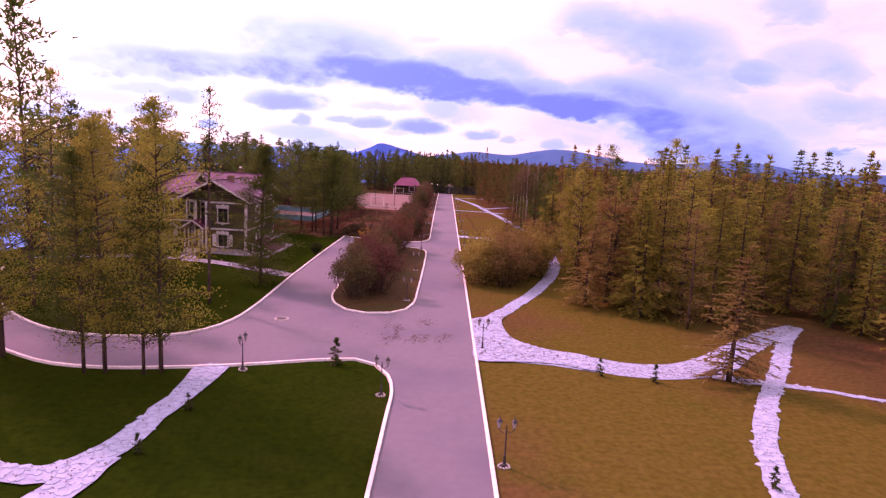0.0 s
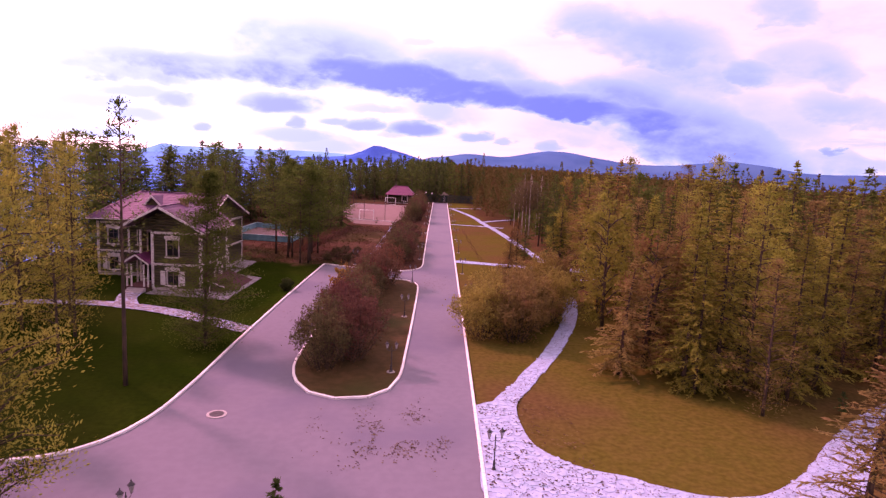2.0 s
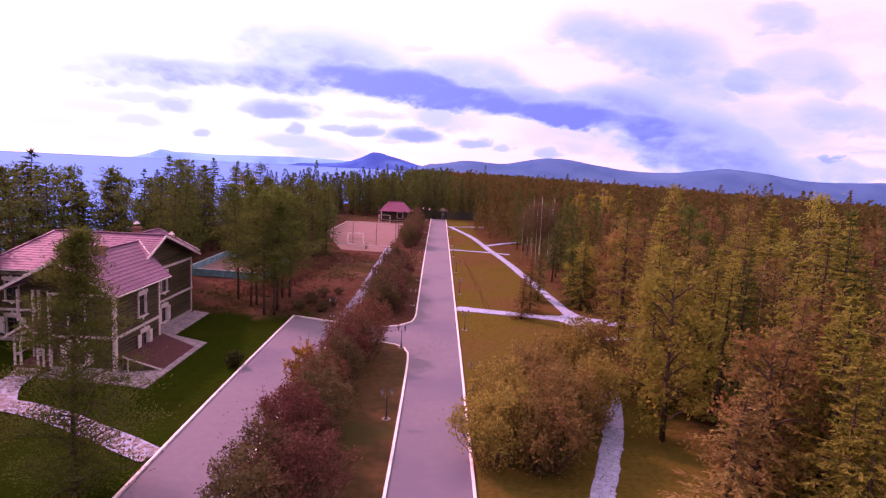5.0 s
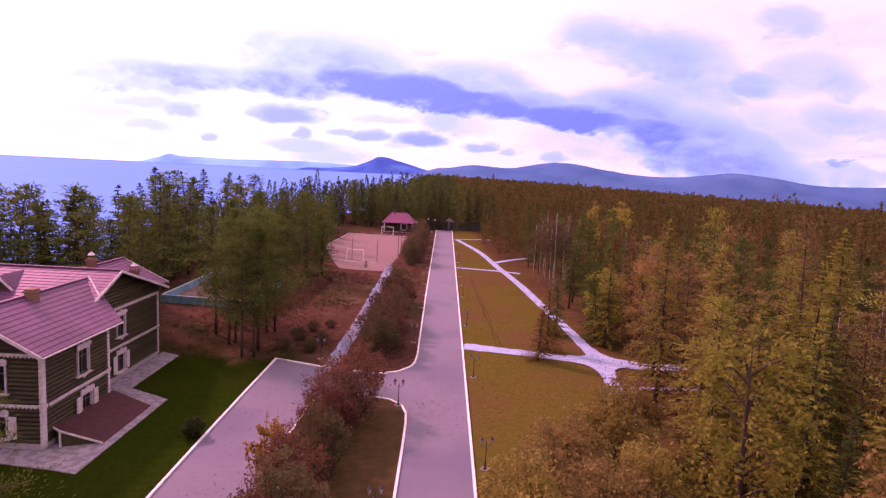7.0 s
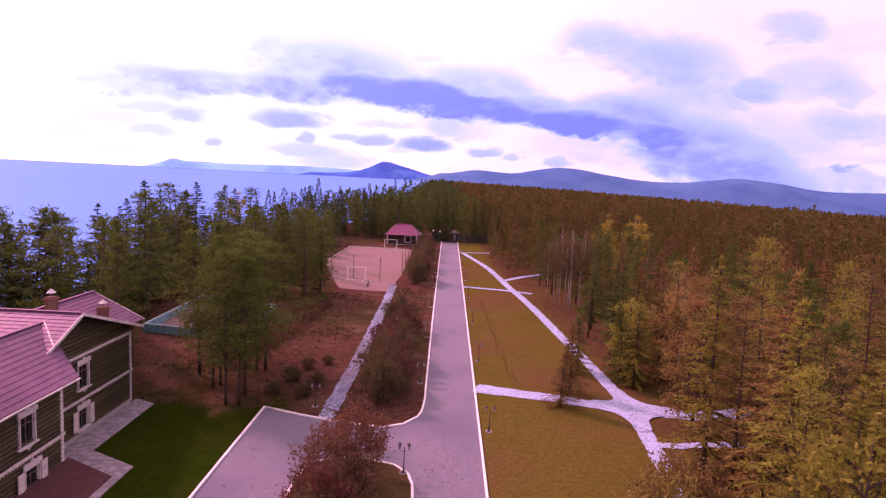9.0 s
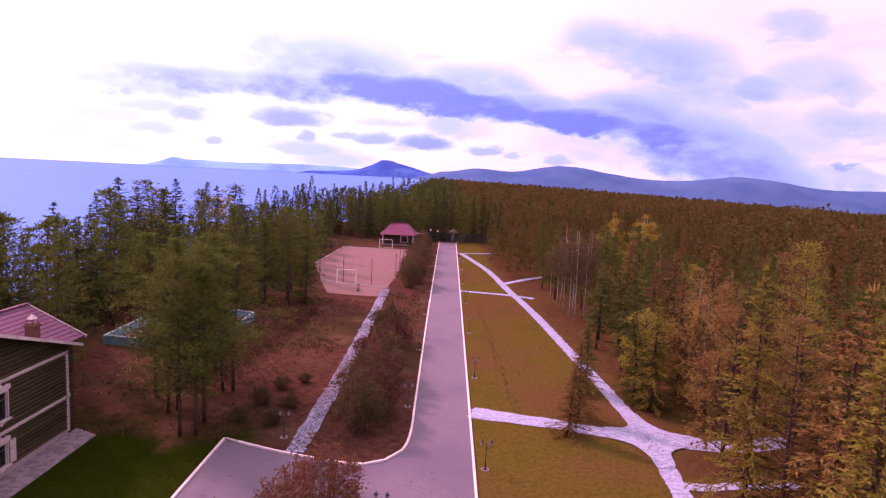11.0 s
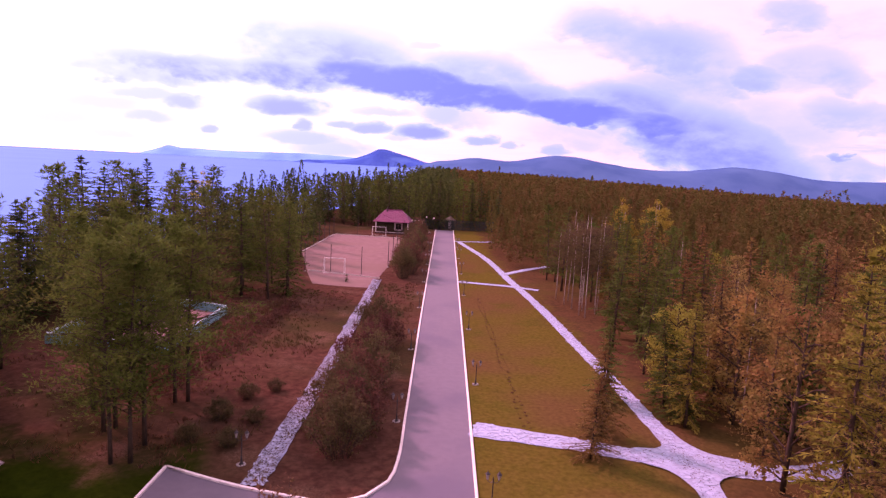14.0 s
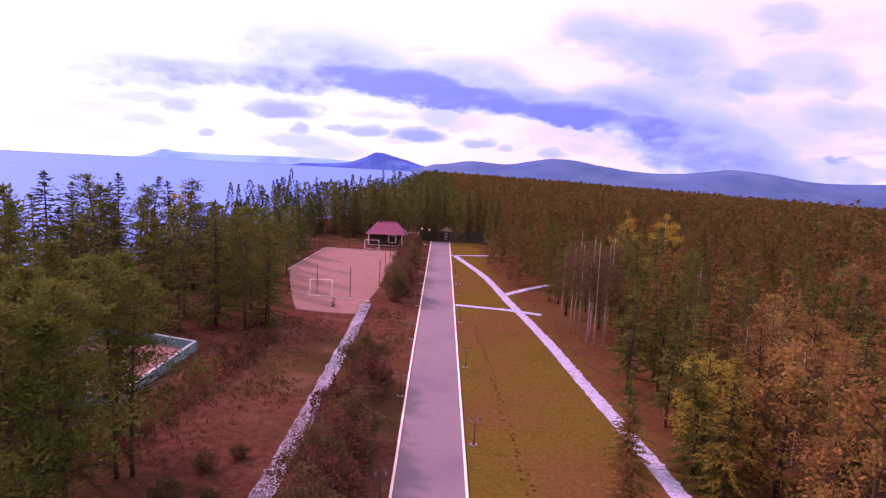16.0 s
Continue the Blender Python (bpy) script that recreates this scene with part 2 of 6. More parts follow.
def ground_material():
    """Lush dark lawn west of the drive, dry lawn and forest floor east of it, brown meadow behind the house; their borders are ragged."""
    m = bpy.data.materials.new("ground_cover")
    m.use_nodes = True
    nt = m.node_tree
    N, L = nt.nodes.new, nt.links.new
    b = nt.nodes["Principled BSDF"]
    b.inputs["Roughness"].default_value, b.inputs["Specular IOR Level"].default_value = 1.0, 0.0
    pos = N("ShaderNodeNewGeometry").outputs["Position"]
    sep = N("ShaderNodeSeparateXYZ")
    L(pos, sep.inputs[0])

    def fbm(scale, detail=6):
        n = N("ShaderNodeTexNoise")
        n.inputs["Scale"].default_value, n.inputs["Detail"].default_value = scale, detail
        L(pos, n.inputs["Vector"])
        return n.outputs["Fac"]

    def step(v, lo, hi):
        r = N("ShaderNodeMapRange")
        r.interpolation_type = "SMOOTHSTEP"
        r.inputs["From Min"].default_value, r.inputs["From Max"].default_value = lo, hi
        L(v, r.inputs["Value"])
        return r.outputs["Result"]

    def mixed(f, a, c):
        n = N("ShaderNodeMix")
        n.data_type = "RGBA"
        L(f, n.inputs[0])
        for k, v in ((6, a), (7, c)):
            if isinstance(v, tuple):
                n.inputs[k].default_value = (*v, 1)
            else:
                L(v, n.inputs[k])
        return n.outputs[2]

    def calc(op, a, c):
        n = N("ShaderNodeMath")
        n.operation = op
        for k, v in enumerate((a, c)):
            if isinstance(v, (int, float)):
                n.inputs[k].default_value = v
            else:
                L(v, n.inputs[k])
        return n.outputs[0]

    grain, tufts, patches, wide, speck = fbm(9.0, 8), fbm(1.5, 8), fbm(0.22, 5), fbm(0.06, 4), fbm(3.5, 6)

    def cover(a, c, third, fourth):
        col = mixed(step(tufts, 0.35, 0.65), a, c)
        col = mixed(step(wide, 0.45, 0.65), col, third)
        col = mixed(calc("MULTIPLY", step(patches, 0.52, 0.70), step(grain, 0.35, 0.6)), col, fourth)
        fine = N("ShaderNodeMapRange")
        fine.inputs["From Min"].default_value, fine.inputs["From Max"].default_value = 0.3, 0.7
        fine.inputs["To Min"].default_value, fine.inputs["To Max"].default_value = 0.80, 1.20
        L(speck, fine.inputs["Value"])
        hsv = N("ShaderNodeHueSaturation")
        L(fine.outputs["Result"], hsv.inputs["Value"])
        L(col, hsv.inputs["Color"])
        return hsv.outputs[0]

    lush = cover((0.004, 0.026, 0.002), (0.006, 0.030, 0.002), (0.011, 0.025, 0.003), (0.013, 0.032, 0.004))
    dry = cover((0.084, 0.072, 0.012), (0.098, 0.077, 0.015), (0.112, 0.062, 0.022), (0.064, 0.068, 0.010))
    soil = cover((0.070, 0.028, 0.019), (0.105, 0.046, 0.029), (0.060, 0.040, 0.018), (0.130, 0.070, 0.045))
    ragged = calc("ADD", sep.outputs[1], calc("MULTIPLY", calc("SUBTRACT", patches, 0.5), 16.0))
    ragged = calc("ADD", ragged, calc("MULTIPLY", calc("SUBTRACT", tufts, 0.5), 4.0))
    ragged = calc("ADD", ragged, calc("MULTIPLY", step(sep.outputs[0], -13.0, -9.0), 9.0))
    west = mixed(step(ragged, 86.0, 92.0), lush, soil)
    # under the trees east of the garden path the lawn gives way to needles and dead leaves
    floor_cover = cover((0.072, 0.038, 0.018), (0.100, 0.050, 0.022), (0.085, 0.058, 0.018), (0.120, 0.056, 0.026))
    edge = calc("ADD", sep.outputs[0], calc("MULTIPLY", calc("SUBTRACT", patches, 0.5), 9.0))
    edge = calc("ADD", edge, calc("MULTIPLY", step(sep.outputs[1], 95.0, 175.0), 6.0))
    edge = calc("SUBTRACT", edge, calc("MULTIPLY", step(sep.outputs[1], 66.0, 44.0), 8.0))
    east = mixed(step(edge, 12.5, 16.5), dry, floor_cover)
    L(mixed(step(sep.outputs[0], 1.9, 2.1), west, east), b.inputs["Base Color"])
    bp = N("ShaderNodeBump")
    bp.inputs["Strength"].default_value, bp.inputs["Distance"].default_value = 0.45, 0.03
    L(calc("ADD", grain, calc("MULTIPLY", tufts, 1.5)), bp.inputs["Height"])
    L(bp.outputs[0], b.inputs["Normal"])
    return m


M_GRASS = ground_material()
M_PAVING = material("road_paving", (0.130, 0.129, 0.160), (0.141, 0.139, 0.172), 2.2, 9, 0.8, 0.3, bump=0.06, bump_scale=40, third=(0.100, 0.106, 0.146), third_scale=0.11)
M_KERB = material("white_kerb", (0.78, 0.77, 0.75), (0.66, 0.64, 0.62), 6.0, 5, 0.75, 0.3, per_object=0.06)
M_STONE = material("pale_flagstone", (0.290, 0.450, 0.61), (0.242, 0.385, 0.53), 3.0, 6, 0.85, 0.25, bump=0.12, bump_scale=14, per_object=0.05, per_island=0.05)
M_BED = material("path_mortar", (0.275, 0.41, 0.56), (0.225, 0.325, 0.45), 4.0, 8, 0.9, 0.2, bump=0.3)
M_SAND = material("court_sand", (0.195, 0.116, 0.108), (0.232, 0.143, 0.130), 0.9, 8, 0.95, 0.15, bump=0.3, third=(0.20, 0.125, 0.105), third_scale=0.09)
M_LOG = material("dark_log_wall", (0.036, 0.033, 0.012), (0.056, 0.049, 0.019), 2.5, 6, 0.65, 0.35, stretch=(1, 1, 8), bump=0.3, per_object=0.22)
M_TRIM = material("white_trim", (0.62, 0.60, 0.57), (0.48, 0.46, 0.43), 4.0, 4, 0.6, 0.35)
M_ROOF = material("red_tin_roof", (0.145, 0.050, 0.100), (0.175, 0.066, 0.12), 1.2, 5, 0.58, 0.28, bump=0.05, third=(0.12, 0.042, 0.085), third_scale=0.3, per_object=0.05)
M_PAVROOF = material("crimson_tin_roof", (0.21, 0.030, 0.085), (0.25, 0.045, 0.105), 1.2, 5, 0.5, 0.35, per_object=0.05)
M_DECK = material("red_deck", (0.085, 0.026, 0.026), (0.11, 0.036, 0.032), 3.0, 5, 0.8, 0.2, per_object=0.12)
M_BRICK = material("chimney_brick", (0.20, 0.09, 0.06), (0.27, 0.13, 0.09), 9.0, 4, 0.9, 0.2, per_object=0.15)
M_GLASS = material("dark_window_glass", (0.012, 0.012, 0.013), rough=0.12, spec=0.3)
M_IRON = material("black_iron", (0.018, 0.018, 0.02), (0.03, 0.03, 0.032), 8.0, 3, 0.45, 0.5)
M_GLOBE = material("lamp_globe", (0.30, 0.29, 0.28), rough=0.2, spec=0.5)
M_BARK = material("pine_bark", (0.10, 0.062, 0.042), (0.055, 0.038, 0.030), 5.0, 6, 0.95, 0.1, stretch=(1, 1, 0.25), bump=0.6)
M_BIRCH = material("birch_bark", (0.44, 0.40, 0.36), (0.10, 0.09, 0.08), 3.0, 6, 0.85, 0.2, stretch=(1, 1, 3), lo=0.58, hi=0.66)
M_RAIL = material("pale_turquoise_rail", (0.10, 0.40, 0.44), (0.18, 0.48, 0.50), 1.5, 5, 0.55, 0.35, per_object=0.10)
M_BLUE = material("turquoise_boards", (0.001, 0.26, 0.30), (0.003, 0.34, 0.37), 1.5, 5, 0.55, 0.35, per_object=0.12)
M_FENCE = material("dark_green_mesh", (0.012, 0.030, 0.032), (0.02, 0.04, 0.04), 3.0, 3, 0.6, 0.3)
M_POST = material("dark_post", (0.05, 0.04, 0.04), rough=0.7)
M_WHITEPIPE = material("white_pipe", (0.8, 0.8, 0.8), rough=0.4)
M_CONC = material("grey_concrete", (0.33, 0.32, 0.31), (0.42, 0.40, 0.38), 6.0, 6, 0.9, 0.2, bump=0.2)


M_TILE = material("grey_apron_tile", (0.27, 0.265, 0.275), (0.19, 0.18, 0.19), 2.2, 5, 0.85, 0.2, bump=0.3, bump_scale=6, lo=0.45, hi=0.55)
M_SASH = material("brown_sash", (0.16, 0.12, 0.09), rough=0.6)


def leaf_material(name, a, b, c):
    return material(name, a, b, 0.8, 4, 0.8, 0.06, third=c, third_scale=0.35, per_object=0.20, per_island=0.16, trans=0.45)


M_PINE = leaf_material("pine_needles", (0.042, 0.104, 0.018), (0.064, 0.132, 0.024), (0.088, 0.130, 0.026))
M_SPRUCE = leaf_material("spruce_needles", (0.030, 0.074, 0.020), (0.044, 0.090, 0.025), (0.062, 0.088, 0.024))
M_LARCH = leaf_material("autumn_larch_needles", (0.260, 0.163, 0.045), (0.201, 0.151, 0.042), (0.283, 0.132, 0.047))
M_RUST = leaf_material("rust_leaves", (0.205, 0.066, 0.044), (0.150, 0.072, 0.038), (0.225, 0.082, 0.048))
M_GOLD = leaf_material("golden_leaves", (0.50, 0.29, 0.04), (0.38, 0.25, 0.05), (0.46, 0.18, 0.03))
M_PALEGOLD = leaf_material("pale_gold_leaves", (0.36, 0.31, 0.04), (0.31, 0.28, 0.04), (0.36, 0.26, 0.035))
M_OLIVE = leaf_material("olive_leaves", (0.230, 0.167, 0.048), (0.276, 0.190, 0.057), (0.230, 0.132, 0.052))
M_BUSH = leaf_material("old_gold_leaves", (0.250, 0.195, 0.044), (0.290, 0.228, 0.050), (0.215, 0.178, 0.046))
M_DARKLEAF = leaf_material("dark_wine_leaves", (0.150, 0.062, 0.042), (0.180, 0.078, 0.050), (0.118, 0.080, 0.036))
M_YELLOW = leaf_material("yellow_green_needles", (0.230, 0.245, 0.034), (0.290, 0.280, 0.042), (0.200, 0.220, 0.036))
M_GREENBROWN = leaf_material("dull_green_leaves", (0.085, 0.085, 0.035), (0.125, 0.100, 0.042), (0.140, 0.085, 0.045))
M_FARWOOD = material("far_brown_foliage", (0.132, 0.088, 0.027), (0.088, 0.084, 0.022), 0.25, 5, 0.9, 0.05, third=(0.150, 0.080, 0.030), third_scale=0.05, per_island=0.16, trans=0.35)
M_FARGREEN = material("far_olive_foliage", (0.084, 0.090, 0.022), (0.116, 0.098, 0.027), 0.25, 5, 0.9, 0.05, third=(0.066, 0.078, 0.020), third_scale=0.05, per_island=0.16, trans=0.35)

# ---- building helpers ----
def finish(bm, name, mat, smooth=False):
    me = bpy.data.meshes.new(name)
    bm.to_mesh(me)
    bm.free()
    me.materials.append(mat)
    if smooth:
        me.polygons.foreach_set("use_smooth", [True] * len(me.polygons))
    return me


def part(name, bm, mat, parent, label="", smooth=False):
    """One mesh object under a thing or a part."""
    ob = new(name, finish(bm, name, mat, smooth))
    ob.parent = parent
    if label:
        ob["label"] = label
    return ob


def piece(name, me, parent, m):
    """One of many alike pieces that share a mesh."""
    ob = new(name, me)
    ob.parent = parent
    ob.matrix_basis = m
    return ob


def thing(name, x, y, z=0.0, turn=0.0, label="", category="", group=""):
    ob = new(name)
    ob.empty_display_size = 0.2
    ob.matrix_basis = pose(x, y, z, 0, 0, turn)
    return tagged(ob, label, category, group)


def box(bm, x0, x1, y0, y1, z0, z1, bevel=0.0, m=None):
    vs = [bm.verts.new(p) for p in ((x0, y0, z0), (x1, y0, z0), (x1, y1, z0), (x0, y1, z0), (x0, y0, z1), (x1, y0, z1), (x1, y1, z1), (x0, y1, z1))]
    fs = [bm.faces.new([vs[i] for i in f]) for f in ((3, 2, 1, 0), (4, 5, 6, 7), (0, 1, 5, 4), (1, 2, 6, 5), (2, 3, 7, 6), (3, 0, 4, 7))]
    if bevel:
        es = list({e for f in fs for e in f.edges})
        r = bmesh.ops.bevel(bm, geom=es, offset=bevel, segments=1, affect="EDGES")
        vs = list({v for f in r["faces"] for v in f.verts} | {v for v in vs if v.is_valid})
    if m is not None:
        bmesh.ops.transform(bm, matrix=m, verts=vs)
    return bm


def boxes(*rows, bevel=0.0):
    bm = bmesh.new()
    for r in rows:
        box(bm, *r, bevel=bevel)
    return bm


def tube(bm, pts, radii, sides=6, cap=True):
    """A tapered tube along points."""
    rings = []
    pts = [Vector(p) for p in pts]
    for i, p in enumerate(pts):
        d = (pts[min(i + 1, len(pts) - 1)] - pts[max(i - 1, 0)]).normalized()
        u = d.cross(Vector((0, 0, 1)) if abs(d.z) < 0.9 else Vector((1, 0, 0))).normalized()
        w = d.cross(u)
        r = radii[i] if isinstance(radii, (list, tuple)) else radii
        rings.append([bm.verts.new(p + (u * math.cos(a) + w * math.sin(a)) * r) for a in [2 * math.pi * k / sides for k in range(sides)]])
    for a, b in zip(rings, rings[1:]):
        for k in range(sides):
            bm.faces.new((a[k], a[(k + 1) % sides], b[(k + 1) % sides], b[k]))
    if cap:
        bm.faces.new(rings[0][::-1])
        bm.faces.new(rings[-1])
    return bm


def lathe(bm, profile, sides=10, at=(0, 0, 0)):
    """A turned shape: profile of (radius, height)."""
    rings = [[bm.verts.new((at[0] + r * math.cos(2 * math.pi * k / sides), at[1] + r * math.sin(2 * math.pi * k / sides), at[2] + z)) for k in range(sides)] for r, z in profile]
    for a, b in zip(rings, rings[1:]):
        for k in range(sides):
            bm.faces.new((a[k], a[(k + 1) % sides], b[(k + 1) % sides], b[k]))
    bm.faces.new(rings[0][::-1])
    bm.faces.new(rings[-1])
    return bm


def glide(pts, step=0.8, closed=False):
    """A smooth line through points, in even steps."""
    P = [Vector((p[0], p[1])) for p in pts]
    n = len(P)
    out = []
    for i in range(n if closed else n - 1):
        a, b = P[i], P[(i + 1) % n]
        p0 = P[i - 1] if (closed or i > 0) else a * 2 - b
        p3 = P[(i + 2) % n] if (closed or i + 2 < n) else b * 2 - a
        k = max(1, int((b - a).length / step))
        # centripetal tangents keep long and short stretches apart
        da, db, dc = max((a - p0).length, 1e-3) ** 0.5, max((b - a).length, 1e-3) ** 0.5, max((p3 - b).length, 1e-3) ** 0.5
        m1 = ((a - p0) / da - (b - p0) / (da + db) + (b - a) / db) * db
        m2 = ((b - a) / db - (p3 - a) / (db + dc) + (p3 - b) / dc) * db
        for j in range(k):
            t = j / k
            out.append((2 * t ** 3 - 3 * t * t + 1) * a + (t ** 3 - 2 * t * t + t) * m1 + (-2 * t ** 3 + 3 * t * t) * b + (t ** 3 - t * t) * m2)
    if not closed:
        out.append(P[-1])
    return out


def sheet(outline, z, skirt=0.0):
    """A flat sheet inside an outline, with a skirt of that depth round it."""
    from mathutils.geometry import tessellate_polygon
    bm = bmesh.new()
    vs = [bm.verts.new((p[0], p[1], z)) for p in outline]
    for tri in tessellate_polygon([[Vector((p[0], p[1], 0)) for p in outline]]):
        f = bm.faces.new([vs[i] for i in tri])
    bmesh.ops.recalc_face_normals(bm, faces=bm.faces)
    for f in bm.faces:
        if f.normal.z < 0:
            f.normal_flip()
    if skirt:
        low = [bm.verts.new((p[0], p[1], z - skirt)) for p in outline]
        n = len(vs)
        for i in range(n):
            bm.faces.new((vs[i], vs[(i + 1) % n], low[(i + 1) % n], low[i]))
    return bm


def ribbon(line, width, z, wobble=0.0):
    """A strip along a line."""
    bm = bmesh.new()
    prev = None
    for i, p in enumerate(line):
        d = (line[min(i + 1, len(line) - 1)] - line[max(i - 1, 0)]).normalized()
        nrm = Vector((-d.y, d.x))
        w = (width[i] if isinstance(width, list) else width) * 0.5
        wl = w + wobble * (noise.noise((p.x * 0.9, p.y * 0.9, 1.0)))
        wr = w + wobble * (noise.noise((p.x * 0.9, p.y * 0.9, 7.0)))
        cur = (bm.verts.new((*(p + nrm * wl), z)), bm.verts.new((*(p - nrm * wr), z)))
        if prev:
            bm.faces.new((prev[1], cur[1], cur[0], prev[0]))
        prev = cur
    return bm


def inside(p, poly):
    x, y, c = p[0], p[1], False
    for i in range(len(poly)):
        (x1, y1), (x2, y2) = poly[i][:2], poly[i - 1][:2]
        if (y1 > y) != (y2 > y) and x < (x2 - x1) * (y - y1) / (y2 - y1) + x1:
            c = not c
    return c


def width_at(p, nodes, usual):
    """The width of a path at a place, blended between its nodes (x, y, width)."""
    best, got = 1e9, usual
    for a, b in zip(nodes, nodes[1:]):
        va, vb = Vector(a[:2]), Vector(b[:2])
        ab = vb - va
        t = max(0.0, min(1.0, (p - va).dot(ab) / max(ab.length_squared, 1e-6)))
        d = (va + ab * t - p).length
        if d < best:
            wa, wb = (a[2] if len(a) > 2 else usual), (b[2] if len(b) > 2 else usual)
            best, got = d, wa + (wb - wa) * t * t * (3 - 2 * t)
    return got


def near_line(p, line, dist):
    q = Vector((p[0], p[1]))
    for a, b in zip(line, line[1:]):
        ab = b - a
        t = max(0.0, min(1.0, (q - a).dot(ab) / max(ab.length_squared, 1e-6)))
        if (a + ab * t - q).length < dist:
            return True
    return False


# ---- land, lake, hills ----
def shore(y):
    """The lake lies to the left of this line."""
    base = -50.0 + 3 * math.sin(min(y, 230) * 0.03)
    return base if y < 230 else base + (1 - math.exp(-(y - 230) / 110.0)) * 30.0 - 0.03 * max(0.0, y - 300)


def east_fall(x):
    """East of the drive the wooded plain sinks gently away."""
    return 0.036 * (math.hypot(max(0.0, x - 70.0), 40.0) - 40.0)


def land_z(x, y):
    d = x - shore(y)
    fall = max(0.0, min(1.0, (6 - d) / 22.0))
    return -9.0 * fall * fall * (3 - 2 * fall) - east_fall(x)


def build_land():
    xs = [-4900, -3000, -1500, -700, -350, -220, -160] + list(range(-130, 61, 5)) + [80, 100, 120, 150, 200, 300, 400, 650, 900, 2000, 3500, 4900]
    ys = [-4900, -2000, -700, -250, -100] + list(range(-40, 260, 10)) + list(range(260, 620, 20)) + [700, 900, 1200, 1700, 2400, 3300, 4200, 4900]
    vs = [(x, y, land_z(x, y)) for y in ys for x in xs]
    n = len(xs)
    fs = [(j * n + i, j * n + i + 1, (j + 1) * n + i + 1, (j + 1) * n + i) for j in range(len(ys) - 1) for i in range(n - 1)]
    me = bpy.data.meshes.new("ground")
    me.from_pydata(vs, [], fs)
    me.materials.append(M_GRASS)
    tagged(new("ground", me), "mown olive-green autumn grass with brown patches", "ground", kind="structure")
    bm = bmesh.new()
    box(bm, -4900, 4900, -4900, 4900, -5.2, -5.0)
    for v in bm.verts:
        v.co.x = min(v.co.x, 90.0)
    tagged(new("water", finish(bm, "water", M_WATER)), "calm pale blue lake reaching the horizon", "lake", kind="structure")


def hill(name, label, x0, x1, y, depth, humps, base, mat, rough):
    """A far ridge: the sum of smooth humps (x, height, width) with eroded flanks."""
    nx, ny = 150, 14
    vs, fs = [], []
    for j in range(ny + 1):
        v = j / ny
        prof = math.sin(math.pi * min(1.0, v * 1.02)) ** 1.1
        for i in range(nx + 1):
            x = x0 + (x1 - x0) * i / nx
            top = base + sum(h * math.exp(-abs((x - c) / w) ** p) for c, h, w, p in humps)
            edge = min(1.0, min(i, nx - i) / 6.0)
            nz = noise.fractal((x * rough, v * 3.0, y * 0.01), 0.9, 2.1, 6)
            z = top * prof * edge * (1 + 0.14 * nz * (1.0 - 0.45 * prof))
            foot = east_fall(x)
            vs.append((x + 60 * nz * (1 - prof), y + depth * (v - 0.5), z + foot * (prof - 1.0) - 4.0))
    for j in range(ny):
        for i in range(nx):
            a = j * (nx + 1) + i
            fs.append((a, a + 1, a + nx + 2, a + nx + 1))
    me = bpy.data.meshes.new(name)
    me.from_pydata(vs, [], fs)
    me.materials.append(mat)
    me.polygons.foreach_set("use_smooth", [True] * len(me.polygons))
    tagged(new(name, me), label, "hill", kind="structure")


def water_material():
    """Wind-ruffled lake: deep blue body colour under a soft bluish sheen of the sky."""
    m = bpy.data.materials.new("lake_water")
    m.use_nodes = True
    nt = m.node_tree
    N, L = nt.nodes.new, nt.links.new
    nt.nodes.remove(nt.nodes["Principled BSDF"])
    pos = N("ShaderNodeNewGeometry").outputs["Position"]
    waves, wide = N("ShaderNodeTexNoise"), N("ShaderNodeTexNoise")
    waves.inputs["Scale"].default_value, waves.inputs["Detail"].default_value = 0.7, 6
    wide.inputs["Scale"].default_value, wide.inputs["Detail"].default_value = 0.006, 5
    bump = N("ShaderNodeBump")
    bump.inputs["Strength"].default_value, bump.inputs["Distance"].default_value = 0.3, 0.1
    deep = N("ShaderNodeMix")
    deep.data_type = "RGBA"
    deep.inputs[6].default_value, deep.inputs[7].default_value = (0.006, 0.22, 0.60, 1), (0.014, 0.27, 0.67, 1)
    body, sheen, both = N("ShaderNodeBsdfDiffuse"), N("ShaderNodeBsdfGlossy"), N("ShaderNodeMixShader")
    sheen.inputs["Color"].default_value, sheen.inputs["Roughness"].default_value = (0.08, 0.58, 1.0, 1), 0.22
    both.inputs[0].default_value = 0.20
    for n in (waves, wide):
        L(pos, n.inputs["Vector"])
    L(waves.outputs["Fac"], bump.inputs["Height"])
    L(wide.outputs["Fac"], deep.inputs[0])
    L(deep.outputs[2], body.inputs["Color"])
    L(bump.outputs[0], sheen.inputs["Normal"])
    L(body.outputs[0], both.inputs[1])
    L(sheen.outputs[0], both.inputs[2])
    L(both.outputs[0], nt.nodes["Material Output"].inputs[0])
    return m


